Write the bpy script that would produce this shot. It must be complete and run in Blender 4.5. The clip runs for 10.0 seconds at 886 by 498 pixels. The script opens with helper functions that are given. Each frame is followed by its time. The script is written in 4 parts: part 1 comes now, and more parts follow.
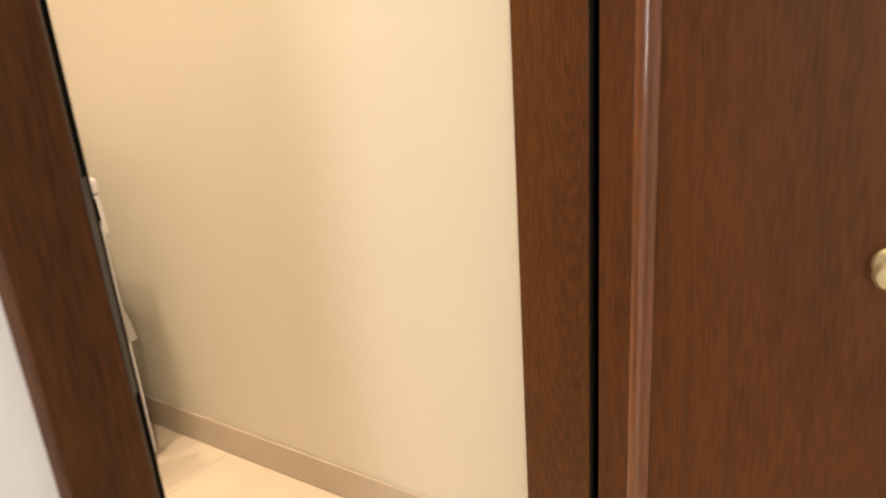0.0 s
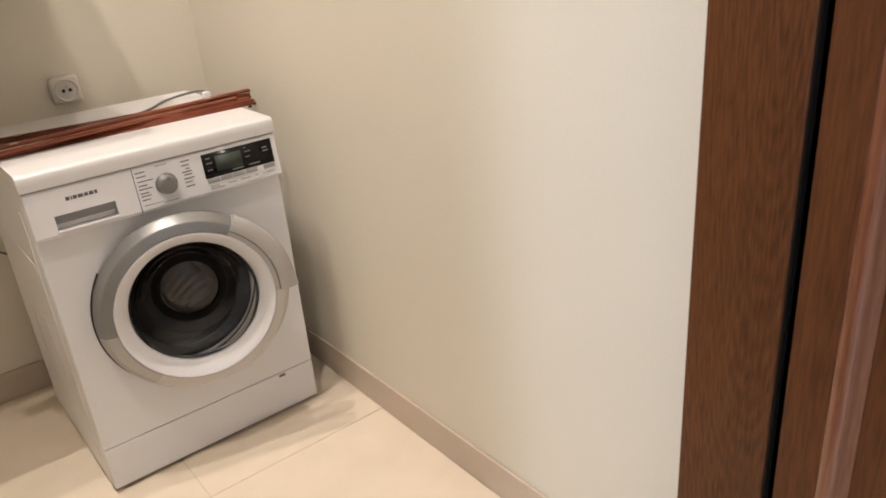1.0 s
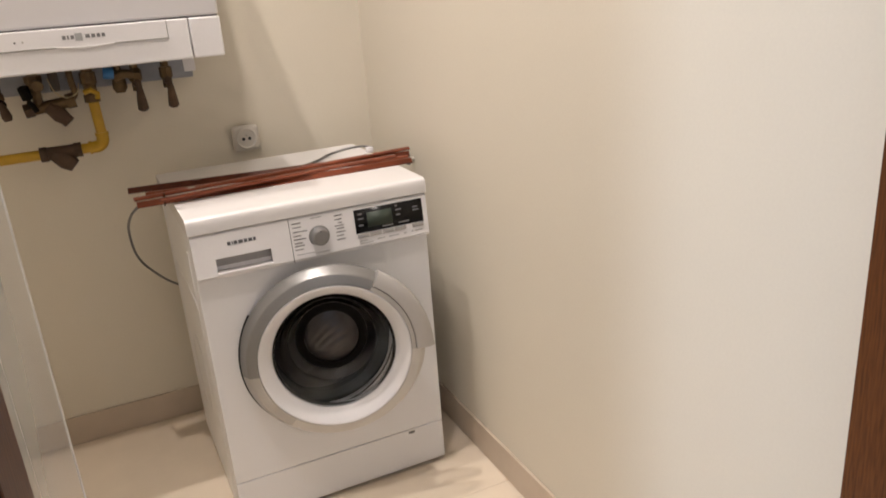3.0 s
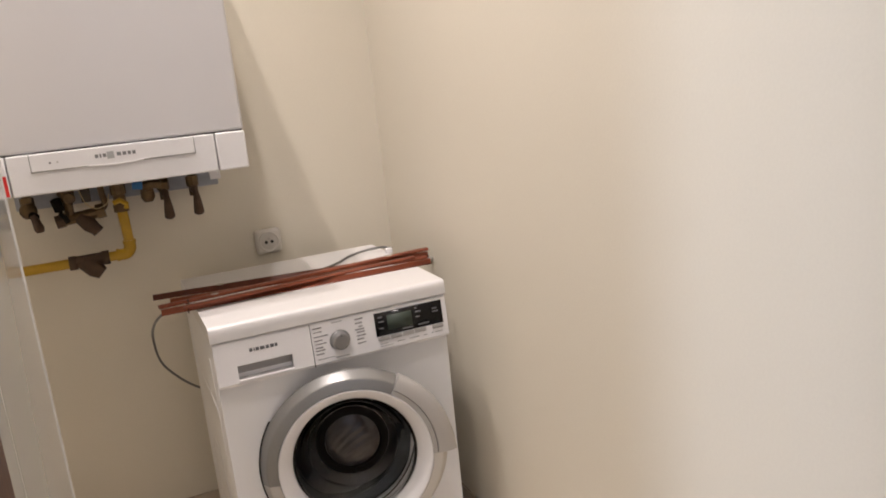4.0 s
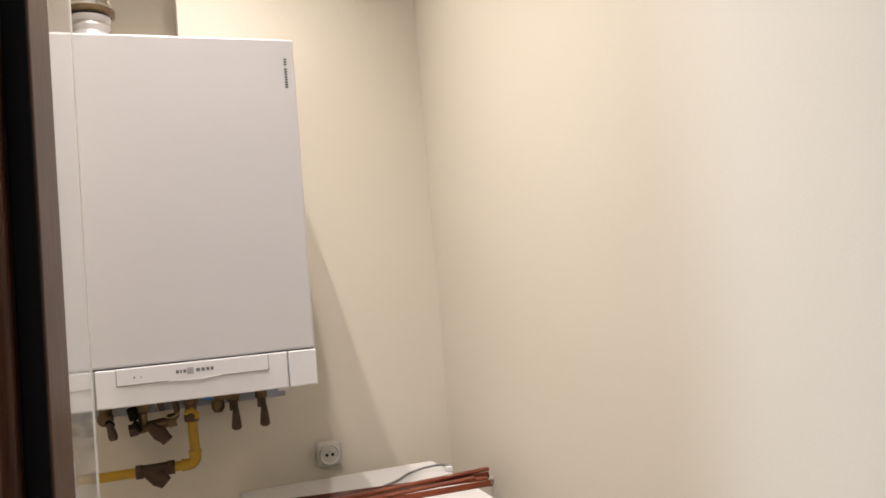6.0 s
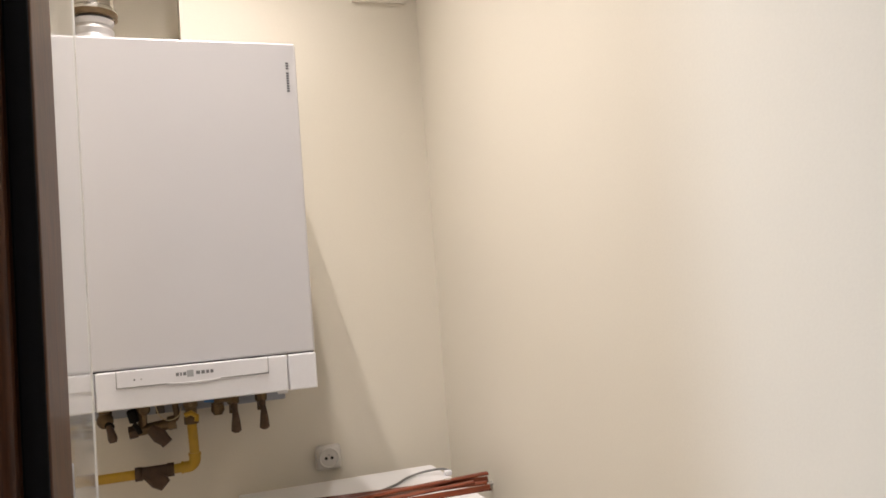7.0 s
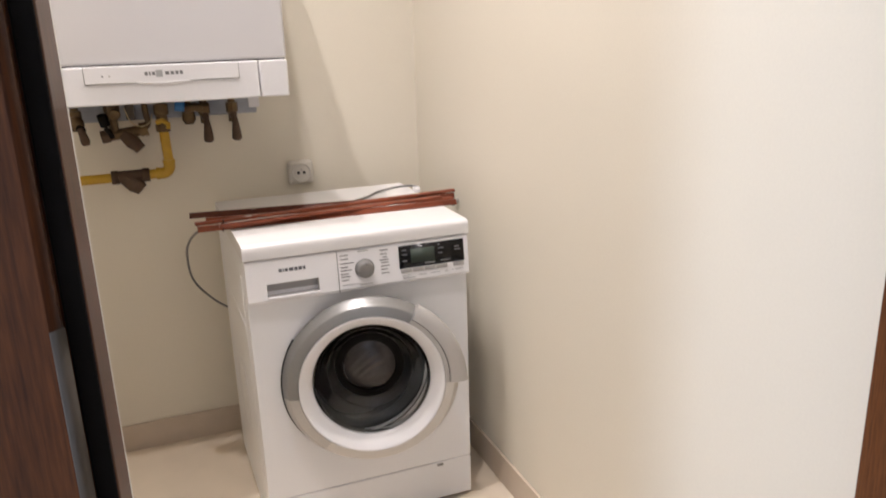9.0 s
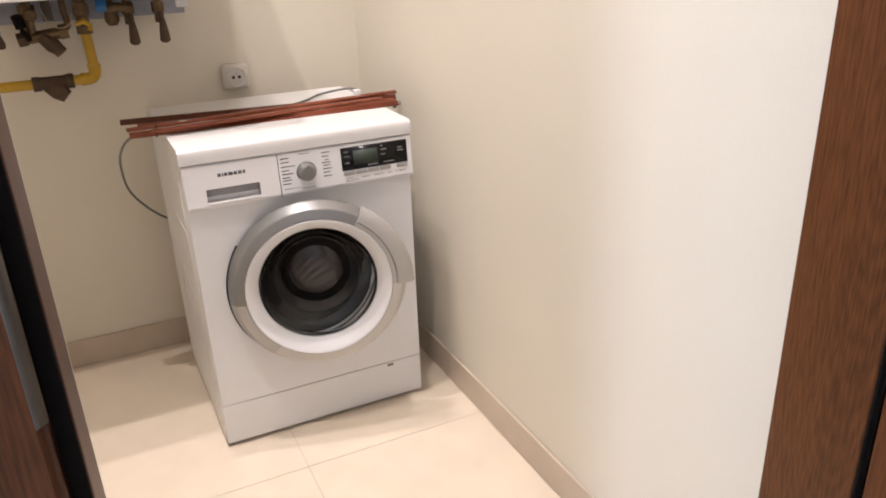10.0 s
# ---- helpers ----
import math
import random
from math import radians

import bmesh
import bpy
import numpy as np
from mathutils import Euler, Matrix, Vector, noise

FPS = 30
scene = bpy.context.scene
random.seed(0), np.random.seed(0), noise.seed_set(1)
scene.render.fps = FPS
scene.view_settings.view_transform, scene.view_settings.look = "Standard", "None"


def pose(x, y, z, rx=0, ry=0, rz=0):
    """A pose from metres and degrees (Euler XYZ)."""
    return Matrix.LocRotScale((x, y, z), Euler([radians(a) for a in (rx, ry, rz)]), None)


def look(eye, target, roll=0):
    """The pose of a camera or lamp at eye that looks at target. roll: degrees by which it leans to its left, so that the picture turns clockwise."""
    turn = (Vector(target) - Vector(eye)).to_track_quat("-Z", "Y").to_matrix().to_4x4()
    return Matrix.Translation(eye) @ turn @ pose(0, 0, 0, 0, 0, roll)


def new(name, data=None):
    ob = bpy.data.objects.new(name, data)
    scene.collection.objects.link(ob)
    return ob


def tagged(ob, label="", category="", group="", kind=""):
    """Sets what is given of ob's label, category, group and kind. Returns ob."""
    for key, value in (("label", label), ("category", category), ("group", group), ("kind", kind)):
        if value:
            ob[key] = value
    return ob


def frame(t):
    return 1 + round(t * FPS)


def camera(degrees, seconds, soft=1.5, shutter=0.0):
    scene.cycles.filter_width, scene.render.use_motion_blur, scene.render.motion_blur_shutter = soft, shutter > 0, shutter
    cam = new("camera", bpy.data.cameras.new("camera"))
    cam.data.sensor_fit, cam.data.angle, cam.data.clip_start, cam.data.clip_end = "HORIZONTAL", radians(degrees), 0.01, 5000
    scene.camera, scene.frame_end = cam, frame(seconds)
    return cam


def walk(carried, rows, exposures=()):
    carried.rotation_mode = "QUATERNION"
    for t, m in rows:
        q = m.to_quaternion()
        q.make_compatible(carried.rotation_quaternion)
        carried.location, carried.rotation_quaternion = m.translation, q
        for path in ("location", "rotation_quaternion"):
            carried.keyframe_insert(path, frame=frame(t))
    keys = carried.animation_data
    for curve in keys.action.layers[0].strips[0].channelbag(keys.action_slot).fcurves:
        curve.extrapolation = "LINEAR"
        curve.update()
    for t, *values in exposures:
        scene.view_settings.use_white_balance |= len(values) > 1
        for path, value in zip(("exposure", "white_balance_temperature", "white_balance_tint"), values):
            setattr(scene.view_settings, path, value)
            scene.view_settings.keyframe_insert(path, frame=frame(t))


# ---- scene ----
cam = camera(61.34, 10.0, soft=1.7, shutter=0.3)
PATH = [
    (0, -0.670, -1.937, 1.296, 69.84, 4.00, -57.72),
    (0.3, -0.529, -1.934, 1.312, 68.91, 3.10, -49.56),
    (0.5, -0.474, -1.936, 1.314, 68.35, 3.20, -43.83),
    (1, -0.375, -1.887, 1.292, 66.01, 4.54, -38.76),
    (1.5, -0.330, -1.833, 1.277, 65.50, 4.54, -34.36),
    (2, -0.321, -1.850, 1.289, 65.94, 3.96, -29.43),
    (2.5, -0.309, -1.865, 1.304, 67.70, 3.67, -26.49),
    (4, -0.298, -1.875, 1.368, 77.28, 5.62, -24.11),
    (4.5, -0.292, -1.888, 1.383, 79.79, 5.93, -22.35),
    (5, -0.302, -1.898, 1.393, 83.32, 6.60, -20.12),
    (5.5, -0.305, -1.913, 1.414, 86.86, 6.50, -19.15),
    (6, -0.320, -1.918, 1.427, 92.92, 4.78, -19.48),
    (7.5, -0.318, -1.932, 1.429, 93.20, 4.41, -19.39),
    (8, -0.333, -1.955, 1.390, 84.70, 4.18, -20.25),
    (8.5, -0.349, -1.966, 1.368, 79.02, 2.55, -19.70),
    (9, -0.338, -1.946, 1.349, 73.88, 1.75, -21.41),
    (9.5, -0.342, -1.951, 1.324, 69.95, 1.89, -23.46),
    (10, -0.338, -1.957, 1.308, 67.35, 1.97, -25.81),
]
EXPOSURES = [(0, -0.14, 8600, 17), (0.3, -0.2, 7000, 15), (0.6, -0.2, 6250, 14), (1, -0.31, 6350, 14), (2, -0.37, 6350, 15), (2.5, -0.30, 6300, 15), (4, -0.4, 6050, 16), (5.5, -0.34, 6050, 15), (6, -0.40, 6050, 14), (7.5, -0.38, 5950, 14), (8.5, -0.15, 5900, 15), (9, -0.09, 5850, 15), (10, 0.0, 5950, 17)]
walk(cam, [(t, pose(*row)) for t, *row in PATH], EXPOSURES)

# ---- light ----
CEIL = 3.40


def lamp(name, kind, where, power, colour, size, target=None, cone=None, soft=0.5):
    data = bpy.data.lights.new(name, kind)
    data.energy, data.color = power, colour
    if kind == "SPOT":
        data.shadow_soft_size, data.spot_size, data.spot_blend = size, radians(cone), soft
    elif kind == "AREA":
        data.shape, data.size, data.size_y = "RECTANGLE", size[0], size[1]
    else:
        data.shadow_soft_size = size
    ob = new(name, data)
    ob.matrix_world = look(where, target or (where[0], where[1] + 0.0001, 0))
    return ob


WARM = (1.0, 0.89, 0.76)
SPOTS = [(-0.35, -0.272), (-0.22, -0.98), (-0.19, 0.012)]
lamp("spot_over_boiler", "SPOT", (-0.35, -0.272, CEIL - 0.02), 158, WARM, 0.014, cone=100, soft=1.0)
lamp("spot_over_machine", "SPOT", (-0.19, 0.012, CEIL - 0.02), 124, WARM, 0.014, cone=100, soft=1.0)
lamp("spot_by_door", "SPOT", (-0.22, -0.98, CEIL - 0.02), 126, WARM, 0.02, cone=100, soft=1.0)
lamp("hall_window_light", "AREA", (-2.52, -2.93, 1.45), 53, (0.77, 0.875, 1.0), (0.42, 1.5), target=(0.5, -1.2, 1.3))
# weak fill added in the hall, from no known source
lamp("hall_lamp_light", "POINT", (-0.6, -3.0, CEIL - 0.12), 4, (1.0, 0.86, 0.70), 0.08)

world = bpy.data.worlds.new("world")
scene.world = world
world.use_nodes = True
sky = world.node_tree.nodes.new("ShaderNodeTexSky")
sky.sky_type, sky.sun_disc = "NISHITA", False
sky.sun_elevation, sky.sun_rotation = radians(35), radians(200)
world.node_tree.links.new(sky.outputs["Color"], world.node_tree.nodes["Background"].inputs["Color"])
world.node_tree.nodes["Background"].inputs["Strength"].default_value = 0.08


# ---- materials ----
def material(name, colour, rough=0.5, metal=0.0, spread=0.05, grain=40.0, bump=0.05, coat=0.0, stretch=(1, 1, 1), stain=3.0, dark=None,
             distance=0.002, spec=0.5):
    """A surface with fine grain and broad stains; dark is the colour of its grain."""
    m = bpy.data.materials.new(name)
    m.use_nodes = True
    n, k = m.node_tree.nodes, m.node_tree.links
    b = n["Principled BSDF"]
    b.inputs["Metallic"].default_value, b.inputs["Coat Weight"].default_value = metal, coat
    b.inputs["Coat Roughness"].default_value = 0.12
    b.inputs["Specular IOR Level"].default_value = spec
    at = n.new("ShaderNodeTexCoord")
    mp = n.new("ShaderNodeMapping")
    mp.inputs["Scale"].default_value = stretch
    k.new(at.outputs["Object"], mp.inputs["Vector"])
    fine, broad = n.new("ShaderNodeTexNoise"), n.new("ShaderNodeTexNoise")
    fine.inputs["Scale"].default_value, broad.inputs["Scale"].default_value = grain, stain
    fine.inputs["Detail"].default_value, broad.inputs["Detail"].default_value = 5, 3
    k.new(mp.outputs["Vector"], fine.inputs["Vector"])
    k.new(at.outputs["Object"], broad.inputs["Vector"])
    add = n.new("ShaderNodeMath")
    add.operation = "ADD"
    k.new(fine.outputs["Fac"], add.inputs[0])
    k.new(broad.outputs["Fac"], add.inputs[1])
    ramp = n.new("ShaderNodeValToRGB")
    low = dark or tuple(c * (1 - 2 * spread) for c in colour)
    high = tuple(min(1, c * (1 + spread)) for c in colour)
    ramp.color_ramp.elements[0].position, ramp.color_ramp.elements[1].position = 0.3, 0.7
    ramp.color_ramp.elements[0].color, ramp.color_ramp.elements[1].color = (*low, 1), (*high, 1)
    half = n.new("ShaderNodeMath")
    half.operation = "MULTIPLY"
    half.inputs[1].default_value = 0.5
    k.new(add.outputs[0], half.inputs[0])
    k.new(half.outputs[0], ramp.inputs["Fac"])
    k.new(ramp.outputs["Color"], b.inputs["Base Color"])
    span = n.new("ShaderNodeMapRange")
    span.inputs["To Min"].default_value, span.inputs["To Max"].default_value = max(0.02, rough - 0.08), min(1, rough + 0.08)
    k.new(broad.outputs["Fac"], span.inputs["Value"])
    k.new(span.outputs["Result"], b.inputs["Roughness"])
    relief = n.new("ShaderNodeBump")
    relief.inputs["Strength"].default_value, relief.inputs["Distance"].default_value = bump, distance
    k.new(fine.outputs["Fac"], relief.inputs["Height"])
    k.new(relief.outputs["Normal"], b.inputs["Normal"])
    return m


def wood(name, light, dark, rough=0.42, coat=0.08, scale=1.0, axis=2, cathedral=True):
    """Stained veneer: long rings with cathedral figure and fine open pores along one axis."""
    m = material(name, light, rough, coat=coat, spec=0.2)
    n, k = m.node_tree.nodes, m.node_tree.links
    b = n["Principled BSDF"]
    at = n.new("ShaderNodeTexCoord")

    def stretched(long, wide):
        s = [wide * scale] * 3
        s[axis] = long * scale
        p = n.new("ShaderNodeMapping")
        p.inputs["Scale"].default_value = s
        k.new(at.outputs["Object"], p.inputs["Vector"])
        return p

    field = n.new("ShaderNodeTexNoise")
    field.inputs["Scale"].default_value, field.inputs["Detail"].default_value, field.inputs["Distortion"].default_value = 1.0, 2.0, 0.6
    k.new(stretched(0.9, 7.0).outputs[0], field.inputs["Vector"])
    times = n.new("ShaderNodeMath")
    times.operation, times.inputs[1].default_value = "MULTIPLY", 12.0
    k.new(field.outputs["Fac"], times.inputs[0])
    if cathedral:
        # growth rings round a core that leans slightly away from the face
        def calc(op, p, q, c=None):
            f = n.new("ShaderNodeMath")
            f.operation = op
            for slot, v in enumerate((p, q, c)):
                if isinstance(v, (int, float)):
                    f.inputs[slot].default_value = v
                elif v is not None:
                    k.new(v, f.inputs[slot])
            return f.outputs[0]

        xyz = n.new("ShaderNodeSeparateXYZ")
        k.new(at.outputs["Object"], xyz.inputs[0])
        wave = n.new("ShaderNodeTexNoise")
        wave.inputs["Scale"].default_value, wave.inputs["Detail"].default_value = 1.0, 3.0
        k.new(stretched(3.5, 13.0).outputs[0], wave.inputs["Vector"])
        ripple = calc("MULTIPLY_ADD", wave.outputs["Fac"], 0.018, -0.009)
        lean = calc("MULTIPLY_ADD", xyz.outputs["Z"], 0.13, -0.165)
        deep = calc("ADD", calc("ADD", calc("PINGPONG", xyz.outputs["X"], 0.415), lean), ripple)
        across = calc("ADD", calc("ADD", xyz.outputs["Y"], -0.030), calc("MULTIPLY", ripple, 0.35))
        radius = calc("SQRT", calc("ADD", calc("MULTIPLY", deep, deep), calc("MULTIPLY", across, across)), 0.0)
        times.inputs[1].default_value = 190.0
        k.new(radius, times.inputs[0])
    saw = n.new("ShaderNodeMath")
    saw.operation = "FRACT"
    k.new(times.outputs[0], saw.inputs[0])
    ring = n.new("ShaderNodeValToRGB")
    e = ring.color_ramp.elements
    e[0].position, e[1].position = 0.0, 1.0
    e[0].color, e[1].color = (0.25, 0.25, 0.25, 1), (0.3, 0.3, 0.3, 1)
    mid = e.new(0.55)
    mid.color = (0.75, 0.75, 0.75, 1)
    k.new(saw.outputs[0], ring.inputs["Fac"])
    pores = n.new("ShaderNodeTexNoise")
    pores.inputs["Scale"].default_value, pores.inputs["Detail"].default_value = 1.0, 4.0
    k.new(stretched(24.0, 360.0).outputs[0], pores.inputs["Vector"])
    tone = n.new("ShaderNodeTexNoise")
    tone.inputs["Scale"].default_value = 1.0
    k.new(stretched(1.2, 9.0).outputs[0], tone.inputs["Vector"])
    total = n.new("ShaderNodeMath")
    total.operation = "MULTIPLY_ADD"
    total.inputs[1].default_value = 0.20 if cathedral else 0.24
    k.new(ring.outputs["Color"], total.inputs[0])
    second = n.new("ShaderNodeMath")
    second.operation, second.inputs[1].default_value = "MULTIPLY_ADD", 0.85
    k.new(pores.outputs["Fac"], second.inputs[0])
    third = n.new("ShaderNodeMath")
    third.operation, third.inputs[1].default_value = "MULTIPLY", 0.35
    k.new(tone.outputs["Fac"], third.inputs[0])
    k.new(third.outputs[0], second.inputs[2])
    k.new(second.outputs[0], total.inputs[2])
    ramp = n.new("ShaderNodeValToRGB")
    ramp.color_ramp.elements[0].position, ramp.color_ramp.elements[1].position = (0.46, 0.84) if cathedral else (0.45, 0.85)
    ramp.color_ramp.elements[0].color, ramp.color_ramp.elements[1].color = (*dark, 1), (*light, 1)
    k.new(total.outputs[0], ramp.inputs["Fac"])
    k.new(ramp.outputs["Color"], b.inputs["Base Color"])
    relief = n.new("ShaderNodeBump")
    relief.inputs["Strength"].default_value, relief.inputs["Distance"].default_value = 0.25, 0.0006
    k.new(total.outputs[0], relief.inputs["Height"])
    k.new(relief.outputs["Normal"], b.inputs["Normal"])
    return m


PAINT = material("cream_wall_paint", (0.74, 0.69, 0.585), 0.55, spread=0.015, grain=180, bump=0.10, stain=1.2, spec=0.3)
CEILING = material("white_ceiling_paint", (0.80, 0.79, 0.76), 0.8, spread=0.02, grain=160, bump=0.1)
HALL = material("hall_wall_paint", (0.80, 0.79, 0.78), 0.7, spread=0.02, grain=160, bump=0.1)
TILE = material("cream_floor_tile", (0.785, 0.68, 0.545), 0.22, spread=0.04, grain=9, bump=0.02, stain=1.7, coat=0.15)
GROUT = material("beige_grout", (0.62, 0.53, 0.425), 0.9, spread=0.1, grain=300, bump=0.3)
SKIRT = material("beige_skirting_tile", (0.56, 0.47, 0.375), 0.35, spread=0.05, grain=14, bump=0.03)
OAK = wood("stained_oak", (0.124, 0.0415, 0.0112), (0.049, 0.0158, 0.0048), rough=0.45, coat=0.10)
OAK_CASING = wood("stained_oak_casing", (0.098, 0.0320, 0.0088), (0.032, 0.0098, 0.0032), rough=0.5, coat=0.03, cathedral=False)
OAK_DOOR = wood("stained_oak_door", (0.115, 0.0375, 0.0100), (0.055, 0.0170, 0.0050), rough=0.5, coat=0.05, scale=0.7, cathedral=False)
# glossy, and lighter than the door oak: the moulding's highlight is in the colour
OAK_GLOSS = wood("polished_highlit_oak", (0.20, 0.070, 0.030), (0.12, 0.040, 0.016), rough=0.22, coat=1.0, scale=0.7, cathedral=False)
ROD = wood("red_brown_strip", (0.215, 0.054, 0.023), (0.075, 0.019, 0.010), rough=0.4, coat=0.2, axis=0, cathedral=False)
RUBBER = material("black_rubber", (0.008, 0.0065, 0.0055), 0.75, spread=0.1, grain=120, bump=0.1, spec=0.1)
STEEL = material("brushed_steel", (0.50, 0.48, 0.45), 0.38, metal=1.0, spread=0.05, grain=80, bump=0.05)
ENAMEL = material("white_enamel", (0.79, 0.79, 0.805), 0.34, spread=0.008, grain=300, bump=0.0)
PLASTIC = material("white_plastic", (0.79, 0.78, 0.795), 0.38, spread=0.015, grain=220, bump=0.03)
LID = material("white_lid_laminate", (0.70, 0.685, 0.68), 0.34, spread=0.015, grain=220, bump=0.03)
SILVER = material("silver_plastic", (0.26, 0.255, 0.25), 0.34, metal=0.55, spread=0.03, grain=200, bump=0.03)
SATIN = material("satin_pale_plastic", (0.60, 0.575, 0.54), 0.36, spread=0.02, grain=200, bump=0.03)
# brown tone of the reflection on the end of the glass bowl
BOWL_SHEEN = material("brown_bowl_reflection", (0.040, 0.033, 0.031), 0.12, spread=0.2, grain=20, bump=0.02)
PEARL = material("pale_silver_plastic", (0.47, 0.455, 0.44), 0.38, metal=0.25, spread=0.02, grain=200, bump=0.03)
SHADOWLINE = material("dark_joint_and_shade", (0.03, 0.03, 0.03), 0.8, spread=0.1)
DISPLAY = material("black_display_glass", (0.006, 0.006, 0.007), 0.22, spread=0.1, bump=0.0, spec=0.25)
LCD = material("grey_green_lcd", (0.045, 0.060, 0.047), 0.6, spread=0.05, bump=0.0)
INK = material("grey_print", (0.12, 0.12, 0.13), 0.6, spread=0.1)
DIMINK = material("dim_print", (0.17, 0.17, 0.175), 0.6, spread=0.1)
PALEINK = material("pale_print", (0.40, 0.40, 0.41), 0.6, spread=0.1)
ALUMINIUM = material("satin_aluminium", (0.50, 0.53, 0.60), 0.35, metal=0.6, spread=0.03, grain=90, bump=0.03)
TAPE = material("clear_tape", (0.52, 0.46, 0.40), 0.25, spread=0.05)
RECESS = material("grey_recess_plastic", (0.21, 0.205, 0.20), 0.65, spread=0.05, spec=0.25)
GRIP = material("pale_grey_grip_plastic", (0.36, 0.35, 0.345), 0.5, spread=0.04, spec=0.3)
BUTTON = material("grey_silver_button", (0.36, 0.35, 0.34), 0.4, metal=0.2, spread=0.03)
DULL = material("dull_zinc", (0.10, 0.084, 0.068), 0.6, metal=0.2, spread=0.12, spec=0.2)
GASKET = material("grey_rubber_gasket", (0.055, 0.063, 0.066), 0.3, spread=0.15, grain=30, bump=0.05)
DRUM = material("steel_drum", (0.30, 0.29, 0.285), 0.35, metal=0.5, spread=0.1, grain=60, bump=0.1)
BOILER = material("boiler_white_enamel", (0.645, 0.63, 0.64), 0.32, spread=0.012, grain=420, bump=0.05, coat=0.4)
HUB = material("drum_back_steel", (0.17, 0.14, 0.125), 0.35, metal=0.8, spread=0.1, grain=60, bump=0.1)
FILM = material("blue_grey_plate", (0.40, 0.42, 0.47), 0.4, spread=0.15, grain=25, bump=0.05)
BLUE = material("blue_plastic", (0.03, 0.16, 0.42), 0.4, spread=0.1)
RED = material("red_sticker", (0.62, 0.02, 0.015), 0.5, spread=0.05)
BRASS = material("tarnished_brass", (0.17, 0.115, 0.055), 0.48, metal=0.75, spread=0.25, grain=45, bump=0.2, dark=(0.06, 0.04, 0.025))
BRONZE = material("dark_bronze", (0.085, 0.052, 0.032), 0.55, metal=0.5, spread=0.3, grain=40, bump=0.25, dark=(0.05, 0.033, 0.022))
YELLOW = material("yellow_gas_paint", (0.50, 0.30, 0.012), 0.38, spread=0.10, grain=30, bump=0.12)
CHROME = material("polished_steel_flue", (0.62, 0.60, 0.56), 0.16, metal=1.0, spread=0.03, grain=20, bump=0.02)
CABLE = material("grey_cable", (0.16, 0.155, 0.15), 0.5, spread=0.1)
GLOSS = material("white_gloss_lacquer", (0.745, 0.755, 0.75), 0.03, spread=0.01, grain=3, bump=0.0, spec=0.6, coat=0.9)
IVORY = material("ivory_plastic", (0.66, 0.63, 0.58), 0.4, spread=0.02, grain=200, bump=0.02)
EDGE = material("white_edge_band", (0.85, 0.84, 0.80), 0.3, spread=0.01)
KNOB_BRASS = material("pale_brass", (0.72, 0.60, 0.38), 0.3, metal=0.8, spread=0.05)
GLASS = bpy.data.materials.new("clear_glass")
GLASS.use_nodes = True
_b = GLASS.node_tree.nodes["Principled BSDF"]
_b.inputs["Transmission Weight"].default_value, _b.inputs["Roughness"].default_value = 1.0, 0.02
_b.inputs["Base Color"].default_value = (0.90, 0.92, 0.93, 1)
_b.inputs["IOR"].default_value = 1.5
GLOW = bpy.data.materials.new("lit_lamp_face")
GLOW.use_nodes = True
_b = GLOW.node_tree.nodes["Principled BSDF"]
_b.inputs["Emission Color"].default_value, _b.inputs["Emission Strength"].default_value = (1.0, 0.82, 0.6, 1), 6.0


# ---- mesh helpers ----
def root_of(ob):
    while ob.parent:
        ob = ob.parent
    return ob


def finish(name, bm, mat, smooth=True):
    bmesh.ops.recalc_face_normals(bm, faces=bm.faces)
    me = bpy.data.meshes.new(name)
    bm.to_mesh(me)
    bm.free()
    me.materials.append(mat)
    if smooth:
        me.polygons.foreach_set("use_smooth", [True] * len(me.polygons))
        me.set_sharp_from_angle(angle=radians(35))
        for p in me.polygons:
            if max(abs(c) for c in p.normal) > 0.99999:
                p.use_smooth = False
    return me


def thing(name, base, label, category, group=""):
    ob = new(name)
    ob.location = base
    return tagged(ob, label, category, group)


def part(name, bm, mat, parent, label="", kind=""):
    """One mesh under a thing or a part; bm is in world metres."""
    base = root_of(parent).location
    bmesh.ops.translate(bm, verts=bm.verts, vec=-Vector(base))
    ob = new(name, finish(name, bm, mat))
    ob.parent = parent
    return tagged(ob, label, kind=kind)


def setting(name, bm, mat, label, category):
    return tagged(new(name, finish(name, bm, mat)), label, category, kind="structure")


def solid(name, bm, mat, base, label, category, group=""):
    """A thing of one mesh."""
    bmesh.ops.translate(bm, verts=bm.verts, vec=-Vector(base))
    ob = new(name, finish(name, bm, mat))
    ob.location = base
    return tagged(ob, label, category, group)


def box(lo, hi, bevel=0.0, seg=2, bm=None):
    b = bmesh.new()
    r = bmesh.ops.create_cube(b, size=1.0)
    mid = [(p + q) / 2 for p, q in zip(lo, hi)]
    for v in r["verts"]:
        v.co = Vector([m + c * (q - p) for m, c, p, q in zip(mid, v.co, lo, hi)])
    if bevel:
        bmesh.ops.bevel(b, geom=list(b.edges), offset=bevel, segments=seg, profile=0.5, affect="EDGES")
    return merge(bm, b)


def merge(bm, b):
    if bm is None:
        return b
    me = bpy.data.meshes.new("scratch")
    b.to_mesh(me)
    b.free()
    bm.from_mesh(me)
    bpy.data.meshes.remove(me)
    return bm


